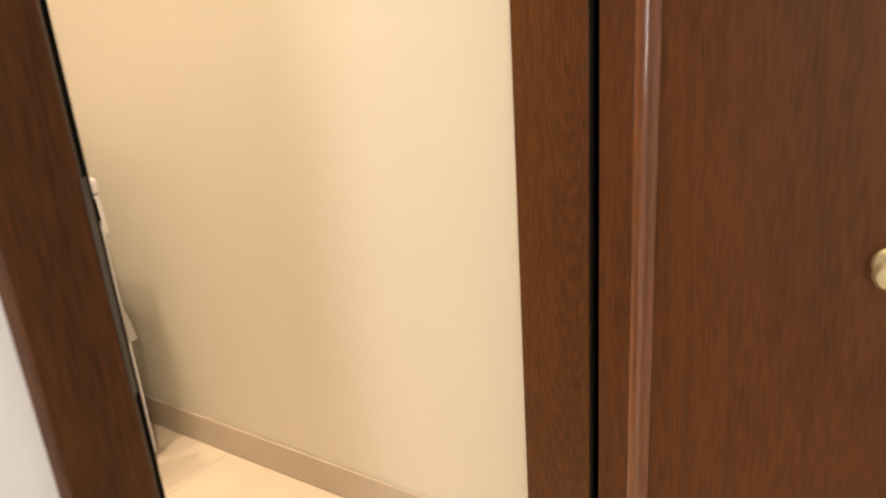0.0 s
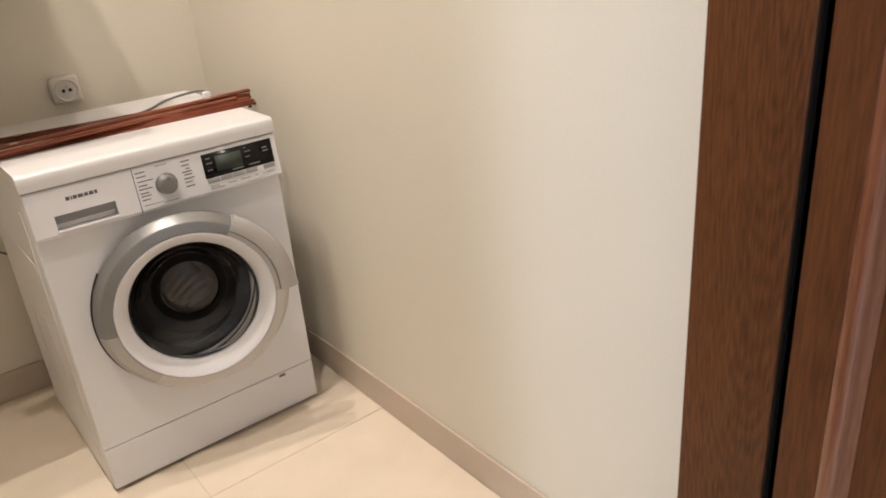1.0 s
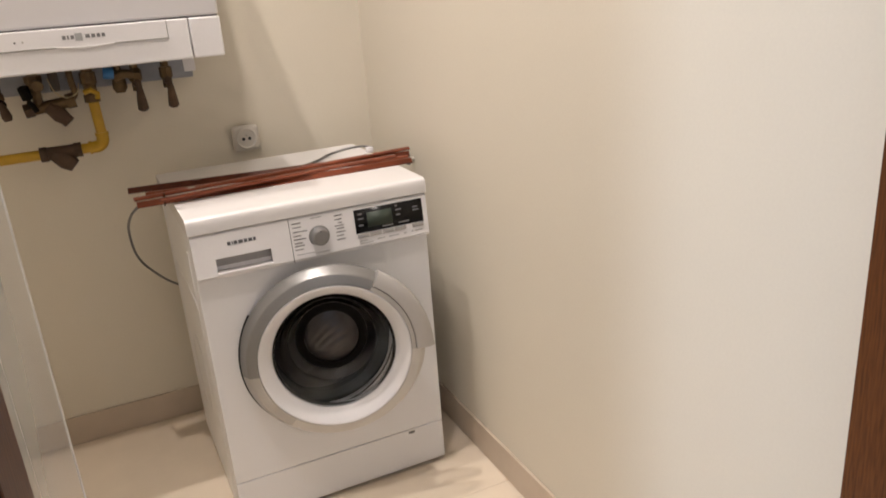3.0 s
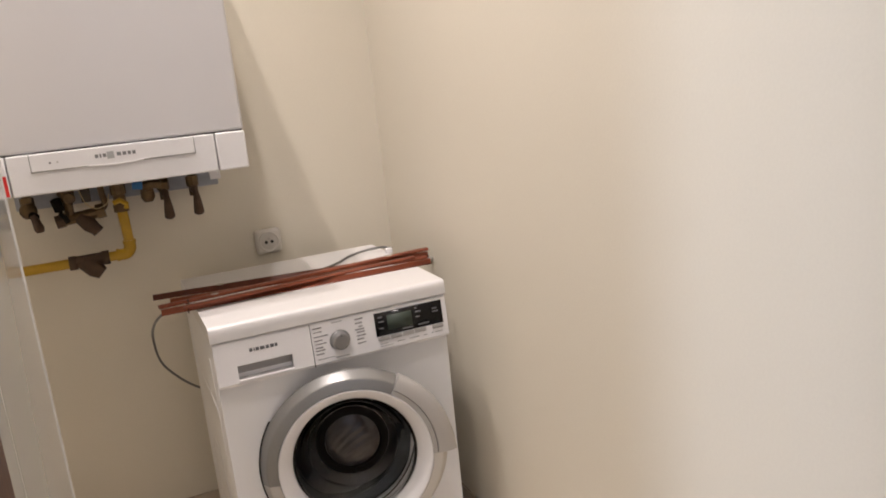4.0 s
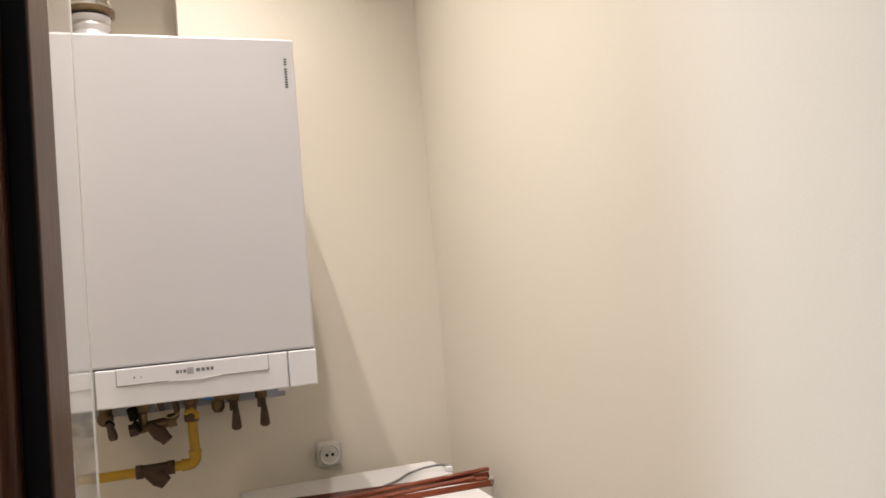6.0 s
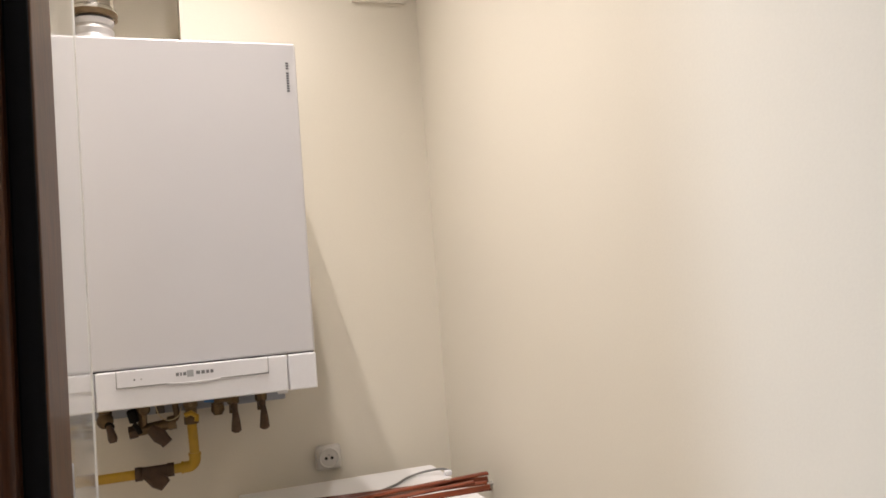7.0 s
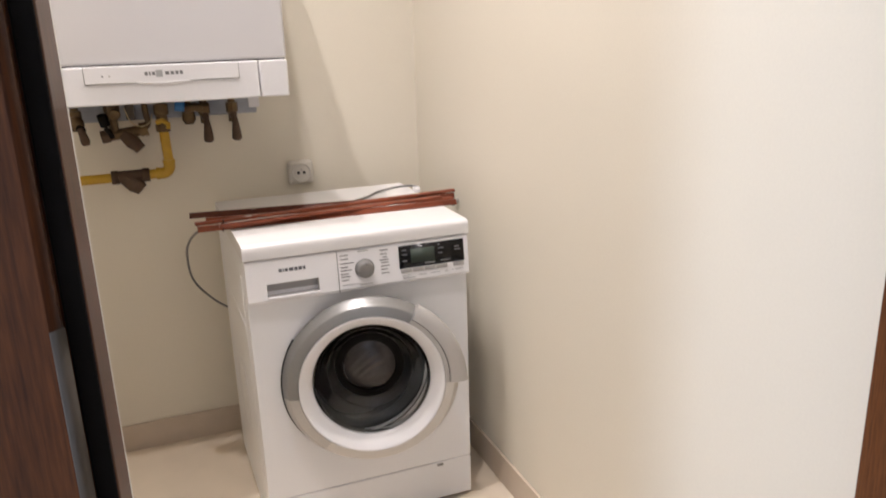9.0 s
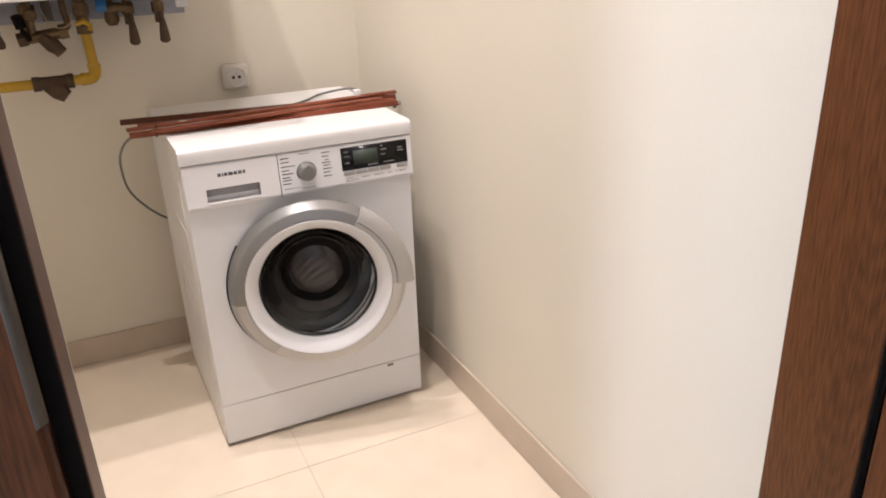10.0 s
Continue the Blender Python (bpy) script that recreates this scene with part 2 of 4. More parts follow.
def turned(profile, centre, axis="z", n=48, a0=0.0, a1=360.0, bm=None):
    """A lathe: profile of (radius, height along the axis). Axis "y" runs along -y, towards the door."""
    b = bmesh.new()
    full = abs(a1 - a0) >= 359.9
    count = n if full else n + 1
    rings = []
    for i in range(count):
        a = radians(a0 + (a1 - a0) * i / n)
        ring = []
        for r, h in profile:
            c, s = r * math.cos(a), r * math.sin(a)
            p = {"z": (c, s, h), "y": (c, -h, s), "x": (h, c, s)}[axis]
            ring.append(b.verts.new(Vector(centre) + Vector(p)))
        rings.append(ring)
    for i in range(n):
        p, q = rings[i], rings[(i + 1) % count]
        for j in range(len(profile) - 1):
            b.faces.new((p[j], q[j], q[j + 1], p[j + 1]))
    if not full:
        b.faces.new(rings[0])
        b.faces.new(rings[-1])
    bmesh.ops.remove_doubles(b, verts=b.verts, dist=1e-6)
    return merge(bm, b)


def tube(points, radius, n=10, bm=None, caps=True, radii=None):
    """A round bar through points."""
    b = bmesh.new()
    pts = [Vector(p) for p in points]
    rings, up = [], None
    for i, p in enumerate(pts):
        d = (pts[min(i + 1, len(pts) - 1)] - pts[max(i - 1, 0)]).normalized()
        if up is None:
            up = d.orthogonal().normalized()
        up = (up - d * up.dot(d)).normalized()
        side = d.cross(up)
        r = radii[i] if radii else radius
        rings.append([b.verts.new(p + r * (math.cos(a) * up + math.sin(a) * side)) for a in [2 * math.pi * j / n for j in range(n)]])
    for p, q in zip(rings, rings[1:]):
        for j in range(n):
            b.faces.new((p[j], p[(j + 1) % n], q[(j + 1) % n], q[j]))
    if caps:
        b.faces.new(rings[0])
        b.faces.new(rings[-1])
    return merge(bm, b)


def curve(points, steps=8):
    """Points of a smooth line through the given ones."""
    p = [Vector(q) for q in points]
    p = [2 * p[0] - p[1]] + p + [2 * p[-1] - p[-2]]
    out = []
    for a, b, c, d in zip(p, p[1:], p[2:], p[3:]):
        for i in range(steps):
            t = i / steps
            out.append(0.5 * (2 * b + (c - a) * t + (2 * a - 5 * b + 4 * c - d) * t * t + (3 * b - a - 3 * c + d) * t ** 3))
    return out + [p[-2]]


def strip(profile, p0, p1, up=(0, 0, 1), bm=None):
    """A straight bar from p0 to p1 with a profile of (across, up) points."""
    b = bmesh.new()
    p0, p1 = Vector(p0), Vector(p1)
    d = (p1 - p0).normalized()
    side = d.cross(Vector(up)).normalized()
    top = side.cross(d)
    ends = [[b.verts.new(p + side * u + top * v) for u, v in profile] for p in (p0, p1)]
    n = len(profile)
    for i in range(n):
        b.faces.new((ends[0][i], ends[0][(i + 1) % n], ends[1][(i + 1) % n], ends[1][i]))
    b.faces.new(ends[0])
    b.faces.new(ends[1])
    return merge(bm, b)


# ---- the room ----
RIGHT, BACK, LEFT = 0.544, 0.584, -1.09
FRONT, HALLFACE = -1.375, -1.473
HX0, HX1, HY0 = -2.6, 1.3, -3.6
JL, JR = -0.386, 0.444
STOP = -1.485
HEAD = 2.08

bm = box((LEFT - 0.12, BACK, 0), (RIGHT + 0.12, BACK + 0.12, 2.02))
box((-0.268, BACK, 2.02), (RIGHT + 0.12, BACK + 0.12, CEIL), bm=bm)
box((-0.268, BACK + 0.12, 2.02), (-0.20, BACK + 0.38, CEIL), bm=bm)
box((LEFT - 0.12, BACK + 0.12, 1.95), (-0.20, BACK + 0.38, 2.02), bm=bm)
box((LEFT - 0.12, BACK + 0.30, 2.02), (-0.268, BACK + 0.38, CEIL), bm=bm)
box((LEFT - 0.12, BACK, 2.02), (LEFT, BACK + 0.30, CEIL), bm=bm)
setting("wall_back", bm, PAINT, "cream painted back wall with a flue niche above the boiler", "wall")
setting("wall_right", box((RIGHT, FRONT - 0.02, 0), (RIGHT + 0.12, BACK, CEIL)), PAINT, "smooth cream painted side wall lit by spots", "wall")
setting("wall_left", box((LEFT - 0.12, FRONT, 0), (LEFT, BACK, CEIL)), PAINT, "cream painted wall behind the tall cabinet", "wall")
bm = box((HX0, HALLFACE, 0), (JL - 0.05, FRONT, CEIL))
box((JR + 0.05, HALLFACE, 0), (HX1, FRONT - 0.02, CEIL), bm=bm)
box((JL - 0.05, HALLFACE, HEAD + 0.05), (JR + 0.05, FRONT, CEIL), bm=bm)
setting("wall_door", bm, HALL, "white painted wall with the doorway between hall and utility room", "wall")
setting("wall_hall_back", box((HX0, HY0 - 0.12, 0), (HX1, HY0, CEIL)), HALL, "plain white hall wall", "wall")
setting("wall_hall_right", box((HX1, HY0, 0), (HX1 + 0.12, HALLFACE, CEIL)), HALL, "plain white hall wall", "wall")
bm = box((HX0 - 0.12, HY0, 0), (HX0, -3.18, CEIL))
box((HX0 - 0.12, -2.68, 0), (HX0, HALLFACE, CEIL), bm=bm)
box((HX0 - 0.12, -3.18, 0), (HX0, -2.68, 0.65), bm=bm)
box((HX0 - 0.12, -3.18, 2.25), (HX0, -2.68, CEIL), bm=bm)
setting("wall_hall_left", bm, HALL, "white hall wall with the window opening", "wall")
setting("ceiling", box((HX0 - 0.12, HY0 - 0.12, CEIL), (HX1 + 0.12, BACK + 0.40, CEIL + 0.1)), CEILING, "plain white painted ceiling", "ceiling")
floor = setting("floor", box((HX0, HY0, -0.12), (HX1, BACK, -0.0013)), GROUT, "cream polished porcelain floor tiles with thin beige joints", "floor")


# ---- door frame and door ----
frame_door = thing("door_frame", (JL, STOP, 0), "dark stained oak door frame with black rubber seal around the doorway", "door frame")
frame_door["kind"] = "structure"
for s, x, y0 in ((-1, JL, -1.388), (1, JR, -1.354)):
    out = x + s * (0.079 if s < 0 else 0.064)
    edge = STOP + (0.020 if s < 0 else -0.003)
    x += s * (0.002 if s < 0 else 0.0)
    bm = box((min(x, out), edge, 0), (max(x, out), y0, HEAD), 0.002)
    part("jamb", bm, OAK, frame_door, "dark stained oak jamb with cathedral grain")
    seal = x + s * 0.0135
    bm = box((min(x + s * 0.0008, seal), edge - 0.004, 0), (max(x + s * 0.0008, seal), edge - 0.0002, HEAD), 0.0015)
    part("rubber_seal", bm, RUBBER, frame_door, "black rubber door seal")
    q = [(seal + s * 0.0005, HALLFACE), (seal + s * 0.0005, STOP + 0.003), (seal + s * 0.0065, STOP - 0.003), (out, STOP - 0.003), (out + s * 0.002, STOP - 0.001), (out + s * 0.002, HALLFACE)]
    bm = bmesh.new()
    ends = [[bm.verts.new((u, v, z)) for u, v in q] for z in (0, HEAD + 0.07)]
    for a in range(6):
        bm.faces.new((ends[0][a], ends[0][(a + 1) % 6], ends[1][(a + 1) % 6], ends[1][a]))
    bm.faces.new(ends[0])
    bm.faces.new(ends[1])
    part("casing", bm, OAK_CASING, frame_door)
part("head", box((JL, STOP, HEAD), (JR, -1.375, HEAD + 0.04), 0.002), OAK, frame_door)
part("head_casing", box((JL - 0.014, STOP - 0.003, HEAD + 0.012), (JR + 0.014, HALLFACE, HEAD + 0.075), 0.004), OAK, frame_door)
bm = box((-0.0050, -0.0006, 1.03), (0.0050, 0.0006, 1.19))
bmesh.ops.rotate(bm, verts=bm.verts, cent=(0, 0, 0), matrix=Matrix.Rotation(radians(45), 3, "Z"))
bmesh.ops.translate(bm, verts=bm.verts, vec=(JL - 0.0180, STOP - 0.0012, 0))
part("lock_strip", bm, DULL, frame_door, "narrow brushed steel lock strip")

LX = 0.428
door = thing("door", (LX, -1.511, 0), "dark stained oak panel door standing open into the hall", "door")
LW = 0.80
y1, y2 = -1.511, -1.511 - LW
bm = box((LX, y1 - 0.056, 0.008), (LX + 0.04, y1, 2.06), 0.003)
part("stile", bm, OAK_DOOR, door)
part("stile", box((LX, y2, 0.008), (LX + 0.04, y2 + 0.09, 2.06), 0.003), OAK_DOOR, door)
for z0, z1 in ((0.008, 0.16), (1.93, 2.06)):
    part("rail", box((LX + 0.0005, y2 + 0.09, z0), (LX + 0.0395, y1 - 0.056, z1), 0.002), OAK_DOOR, door)
part("panel", box((LX + 0.012, y2 + 0.085, 0.15), (LX + 0.028, y1 - 0.057, 1.94)), OAK_DOOR, door)
mould = [(0.0, 0.0)] + [(p.x, p.y) for p in curve([(0.0, 0.010, 0), (0.002, 0.0145, 0), (0.008, 0.0172, 0), (0.017, 0.0168, 0), (0.023, 0.0142, 0), (0.027, 0.0095, 0), (0.031, 0.006, 0), (0.036, 0.002, 0)], 4)] + [(0.036, 0.0)]
for ya, s in ((y1 - 0.054, -1), (y2 + 0.088, 1)):
    b = bmesh.new()
    ends = [[b.verts.new((LX + 0.012 - v, ya + s * u, z)) for u, v in mould] for z in (0.16, 1.93)]
    for i in range(len(mould) - 1):
        b.faces.new((ends[0][i], ends[0][i + 1], ends[1][i + 1], ends[1][i]))
    b.faces.new(ends[0])
    b.faces.new(ends[1])
    part("moulding", b, OAK_GLOSS, door)
handle = part("knob", turned([(0.0, 0.0), (0.024, 0.0), (0.025, -0.004), (0.022, -0.007), (0.009, -0.009), (0.008, -0.028), (0.018, -0.034), (0.022, -0.045), (0.016, -0.055), (0.0, -0.058)],
              (LX + 0.012, -1.926, 0.885), "x", 24), KNOB_BRASS, door, "pale brass door knob")


# ---- tall cabinet ----
CX, CY1 = -0.470, -0.478
cab = thing("tall_cabinet", (-0.77, -0.83, 0), "tall white high-gloss cabinet with mirror-like flat doors", "cabinet")
part("body", box((LEFT + 0.005, -1.22, 0.0), (CX - 0.022, CY1 - 0.001, 2.45), 0.001), EDGE, cab)
for ya, yb in ((-0.8845, CY1), (-1.20, -0.8858)):
    part("door", box((CX - 0.019, ya, 0.004), (CX, yb, 2.45), 0.0012), GLOSS, cab, "white high-gloss lacquered door")
part("knob", box((CX - 0.0005, -0.912, 1.207), (CX + 0.0195, -0.894, 1.254), 0.0015), ALUMINIUM, cab, "blue-grey square metal knob")
part("edge_band", box((CX - 0.021, CY1 + 0.0002, 0.004), (CX + 0.0020, CY1 + 0.0026, 2.45), 0.0004), EDGE, cab)


# ---- washing machine ----
MX0, MX1, MF, MB, MT = -0.170, 0.429, -0.118, 0.455, 0.862
DX, DZ = 0.131, 0.463
wm = thing("washing_machine", ((MX0 + MX1) / 2, (MF + MB) / 2, 0), "white front-loading washing machine, silver-ringed porthole door ajar", "washing machine")


def front_plate(x0, x1, z0, z1, y, depth, cx, cz, r, n=64):
    """A plate with a round hole."""
    b = bmesh.new()
    rows = []
    for yy in (y, y + depth):
        inner, outer = [], []
        for i in range(n):
            a = 2 * math.pi * (i + 0.5) / n
            c, s = math.cos(a), math.sin(a)
            k = min(((x1 if c > 0 else x0) - cx) / c if abs(c) > 1e-6 else 9, ((z1 if s > 0 else z0) - cz) / s if abs(s) > 1e-6 else 9)
            inner.append(b.verts.new((cx + r * c, yy, cz + r * s)))
            outer.append(b.verts.new((cx + k * c, yy, cz + k * s)))
        for qx, qz in ((x0, z0), (x0, z1), (x1, z0), (x1, z1)):
            near = min(outer, key=lambda v: (v.co.x - qx) ** 2 + (v.co.z - qz) ** 2)
            near.co.x, near.co.z = qx, qz
        rows.append((inner, outer))
    for i in range(n):
        j = (i + 1) % n
        (a, o), (a2, o2) = rows
        b.faces.new((a[i], a[j], o[j], o[i]))
        b.faces.new((a2[j], a2[i], o2[i], o2[j]))
        b.faces.new((a[j], a[i], a2[i], a2[j]))
        b.faces.new((o[i], o[j], o2[j], o2[i]))
    return b


bm = box((MX0, MF + 0.02, 0.012), (MX0 + 0.012, MB, 0.822), 0.004)
box((MX1 - 0.012, MF + 0.02, 0.012), (MX1, MB, 0.822), 0.004, bm=bm)
box((MX0 + 0.01, MB - 0.012, 0.03), (MX1 - 0.01, MB - 0.001, 0.82), bm=bm)
box((MX0 + 0.01, MF + 0.02, 0.03), (MX1 - 0.01, MB - 0.01, 0.04), bm=bm)
body = part("body", bm, ENAMEL, wm)
bm = front_plate(MX0 + 0.002, MX1 - 0.002, 0.136, 0.706, MF, 0.022, DX, DZ, 0.176)
part("front", bm, ENAMEL, wm)
for x in (MX0, MX1 - 0.014):
    part("corner_post", box((x, MF + 0.004, 0.012), (x + 0.014, MF + 0.03, 0.822), 0.006, 3), ENAMEL, wm)
part("plinth", box((MX0 + 0.001, MF - 0.001, 0.012), (MX1 - 0.001, MF + 0.02, 0.1335), 0.003), ENAMEL, wm)
part("filter_latch", box((0.320, MF - 0.0035, 0.1215), (0.339, MF, 0.1285), 0.001), RECESS, wm)
for x in (MX0 + 0.05, MX1 - 0.05):
    for y in (MF + 0.06, MB - 0.06):
        part("foot", turned([(0.0, 0.0), (0.024, 0.0), (0.024, 0.008), (0.010, 0.010), (0.010, 0.03), (0.0, 0.03)], (x, y, 0.0), n=16), RUBBER, wm, "black rubber levelling foot")
# dark bar put in for the shade under the plinth
part("toe_gap", box((MX0 + 0.012, MF + 0.014, 0.003), (MX1 - 0.012, MF + 0.03, 0.014)), SHADOWLINE, wm)
# embossed relief on the side sheet
sx = MX0 + 0.0005
emb = part("side_relief", turned([(0.100, 0.0), (0.104, 0.0018), (0.112, 0.0018), (0.116, 0.0)], (sx - 0.0016, 0.19, 0.33), "x", 40), ENAMEL, wm)
bm = None
for y in (-0.05, 0.40):
    bm = box((sx - 0.0018, y, 0.08), (sx + 0.002, y + 0.022, 0.76), 0.0016, bm=bm)
bm = box((sx - 0.0018, -0.02, 0.60), (sx + 0.002, 0.40, 0.622), 0.0016, bm=bm)
part("side_rib", bm, ENAMEL, wm)
lid_face = [(MB + 0.004, 0.8222), (MB + 0.004, MT - 0.003), (MB + 0.001, MT), (MF + 0.004, MT)]
lid_face += [(p.x, p.y) for p in curve([(MF + 0.004, MT, 0), (MF - 0.003, MT - 0.0012, 0), (MF - 0.0085, MT - 0.005, 0), (MF - 0.0112, MT - 0.011, 0), (MF - 0.0125, MT - 0.019, 0)], 3)][1:]
lid_face += [(MF - 0.0130, 0.8245), (MF - 0.010, 0.8222)]
bm = bmesh.new()
ends = [[bm.verts.new((x, y + (MF - y) * e, z - (z - 0.8222) * e)) for y, z in lid_face] for x, e in ((MX0 - 0.002, 0.012), (MX0 + 0.003, 0.0), (MX1 - 0.003, 0.0), (MX1 + 0.002, 0.012))]
for p, q in zip(ends, ends[1:]):
    for i in range(len(lid_face)):
        j = (i + 1) % len(lid_face)
        bm.faces.new((p[i], p[j], q[j], q[i]))
bm.faces.new(ends[0])
bm.faces.new(ends[-1])
part("lid", bm, LID, wm, "white worktop lid")
part("lid_joint", box((MX0 + 0.004, MF + 0.002, 0.8195), (MX1 - 0.004, MB - 0.01, 0.8230)), RECESS, wm)
# control panel
b = bmesh.new()
prof = [(MF + 0.03, 0.8195), (MF - 0.006, 0.8195), (MF - 0.010, 0.815), (MF - 0.020, 0.718), (MF - 0.017, 0.711), (MF - 0.002, 0.7085), (MF + 0.03, 0.7085)]
slope = lambda z: MF - 0.010 - 0.010 * (0.815 - z) / 0.097
notch = prof[:3] + [(slope(0.7585), 0.7585), (slope(0.7585) + 0.018, 0.7585), (slope(0.7245) + 0.018, 0.7245), (slope(0.7245), 0.7245)] + prof[3:]
for x0, x1, outline in ((MX0 + 0.001, -0.120, prof), (-0.120, 0.012, notch), (0.012, MX1 - 0.001, prof)):
    ends = [[b.verts.new((x, y, z)) for y, z in outline] for x in (x0, x1)]
    for i in range(len(outline)):
        j = (i + 1) % len(outline)
        b.faces.new((ends[0][i], ends[0][j], ends[1][j], ends[1][i]))
    b.faces.new(ends[0])
    b.faces.new(ends[1])
panel = part("control_panel", b, PLASTIC, wm)
for p in panel.data.polygons:
    p.use_smooth = False


def on_panel(x0, x1, z0, z1, thick, name, mat, parent, label="", sink=0.0004, bevel=0.0):
    """A flat piece lying on the sloped control panel."""
    b = box((x0, -thick, z0), (x1, sink, z1), bevel)
    for v in b.verts:
        v.co.y += MF - 0.010 - 0.010 * (0.815 - v.co.z) / 0.097
    return part(name, b, mat, parent, label)


on_panel(0.0625, 0.0640, 0.711, 0.818, 0.0004, "panel_joint", SHADOWLINE, panel)
bm = box((-0.1196, MF - 0.0002, 0.7250), (0.0116, MF + 0.0006, 0.7580))
box((-0.1199, MF - 0.0150, 0.7250), (-0.1192, MF - 0.0002, 0.7580), bm=bm)
box((0.0112, MF - 0.0150, 0.7250), (0.0119, MF - 0.0002, 0.7580), bm=bm)
box((-0.1196, MF - 0.0140, 0.7577), (0.0116, MF - 0.0002, 0.7584), bm=bm)
box((-0.1196, MF - 0.0170, 0.7247), (0.0116, MF - 0.0002, 0.7253), bm=bm)
dr = part("drawer_grip", bm, GRIP, panel, "grey recessed drawer grip")
on_panel(-0.120, 0.012, 0.7205, 0.7245, 0.0022, "drawer_lip", PLASTIC, dr, bevel=0.0008)
for i, (a, w) in enumerate(((0, .008), (.0105, .003), (.0155, .008), (.026, .011), (.0395, .008), (.050, .009), (.0615, .006))):
    on_panel(-0.087 + a, -0.087 + a + w, 0.7865, 0.7945, 0.0008, "maker_mark", INK, panel)
disp = on_panel(0.229, 0.415, 0.750, 0.8105, 0.0012, "display", DISPLAY, panel, "glossy black display window")
on_panel(0.262, 0.330, 0.762, 0.800, 0.0018, "screen", LCD, disp, "unlit grey-green screen")
for x, z, w in ((.238, .797, .012), (.238, .785, .015), (.238, .768, .013), (.340, .801, .006), (.340, .791, .016), (.340, .778, .012), (.387, .790, .014), (.387, .782, .017), (.345, .757, .03), (.30, .7555, .03)):
    on_panel(x, x + w, z, z + 0.0035, 0.0018, "display_mark", DIMINK, disp)
for i in range(4):
    on_panel(0.232 + i * 0.0335, 0.2635 + i * 0.0335, 0.7385, 0.7485, 0.0028, "button", BUTTON, panel, "pale silver push button", bevel=0.001)
on_panel(0.382, 0.413, 0.7385, 0.7485, 0.0028, "button", BUTTON, panel, "pale silver push button", bevel=0.001)
for z, w in ((.806, .022), (.796, .022), (.785, .036), (.775, .020), (.7665, .030), (.757, .020), (.750, .024), (.741, .020)):
    on_panel(0.070, 0.070 + w, z - 0.0012, z + 0.0012, 0.0007, "programme_mark", DIMINK, panel)
for x, z, w in ((.178, .807, .022), (.178, .797, .018), (.186, .788, .010), (.176, .781, .024), (.180, .774, .020), (.178, .765, .024), (.178, .756, .018), (.178, .746, .022)):
    on_panel(x, x + w, z - 0.0012, z + 0.0012, 0.0007, "programme_mark", DIMINK, panel)
for x, z, w in ((.118, .812, .028), (.072, .728, .045), (.118, .724, .036), (.236, .730, .022), (.236, .724, .036), (.282, .728, .022), (.315, .728, .028), (.356, .728, .010), (.378, .729, .006), (.388, .729, .022)):
    on_panel(x, x + w, z - 0.0011, z + 0.0011, 0.0007, "panel_mark", PALEINK, panel)
kb = turned([(0.0, 0.020), (0.0175, 0.0195), (0.0208, 0.017), (0.0232, 0.004), (0.0250, 0.0015), (0.0250, -0.001)], (0.134, MF - 0.0145, 0.765), "y", 40)
kb = part("knob", kb, SILVER, panel, "round silver programme dial")
part("dial_rim", turned([(0.0246, 0.0005), (0.0246, 0.0026), (0.0262, 0.0022), (0.0266, 0.0005)], (0.134, MF - 0.0145, 0.765), "y", 40), RECESS, kb)
part("dial_mark", box((0.1330, MF - 0.0352, 0.779), (0.1352, MF - 0.0338, 0.784)), INK, kb)

# porthole door, built shut and then swung ajar on its hinge
C = (DX, MF - 0.004, DZ)
pd = part("porthole_door", turned([(0.1585, -0.004), (0.1590, -0.001), (0.1620, 0.002), (0.1655, 0.008), (0.1690, 0.012), (0.188, 0.0335), (0.1910, 0.0350), (0.1928, 0.0340), (0.1930, -0.006), (0.1585, -0.006)], C, "y", 96), PLASTIC, wm, "white plastic porthole frame, door standing ajar")
ring = [(0.1937, -0.006), (0.1937, 0.0330), (0.1945, 0.0346), (0.1960, 0.0345), (0.1980, 0.0340), (0.2160, 0.0284), (0.2185, 0.0274), (0.2205, 0.0260), (0.2220, 0.0238), (0.2235, 0.0212), (0.2345, 0.0040), (0.2362, 0.0005), (0.2370, -0.004), (0.2365, -0.006)]
# the ring's paling towards the bottom is put into three colours
part("ring", turned(ring, C, "y", 96, 58.2, 186), SILVER, pd, "silver outer ring")
part("ring", turned(ring, C, "y", 40, 186, 232), PEARL, pd, "pale silver part of the ring")
part("lower_ring", turned(ring, C, "y", 96, 232, 356.2), SATIN, pd, "pale lower part of the ring")
# dark arc painted for the shade between ring and front at the hinge
part("hinge_gap", turned([(0.2300, 0.0003), (0.2300, 0.002), (0.2395, 0.002), (0.2395, 0.0003)], (DX, MF, DZ), "y", 72, 146, 226), SHADOWLINE, wm)
part("ring", turned([(0.1937, -0.006), (0.1937, 0.0330), (0.1945, 0.0346), (0.1960, 0.0345), (0.1980, 0.0340), (0.2052, 0.0318), (0.2052, -0.006)], C, "y", 48, -3.6, 58.0), PEARL, pd, "pale silver part of the ring")
grip = [(0.2066, -0.004), (0.2066, 0.0325), (0.2086, 0.0360), (0.2220, 0.0355), (0.2430, 0.0310), (0.2575, 0.0215), (0.2605, 0.0120), (0.2540, -0.002)]
bm = turned(grip, C, "y", 48, -3.6, 57.8)
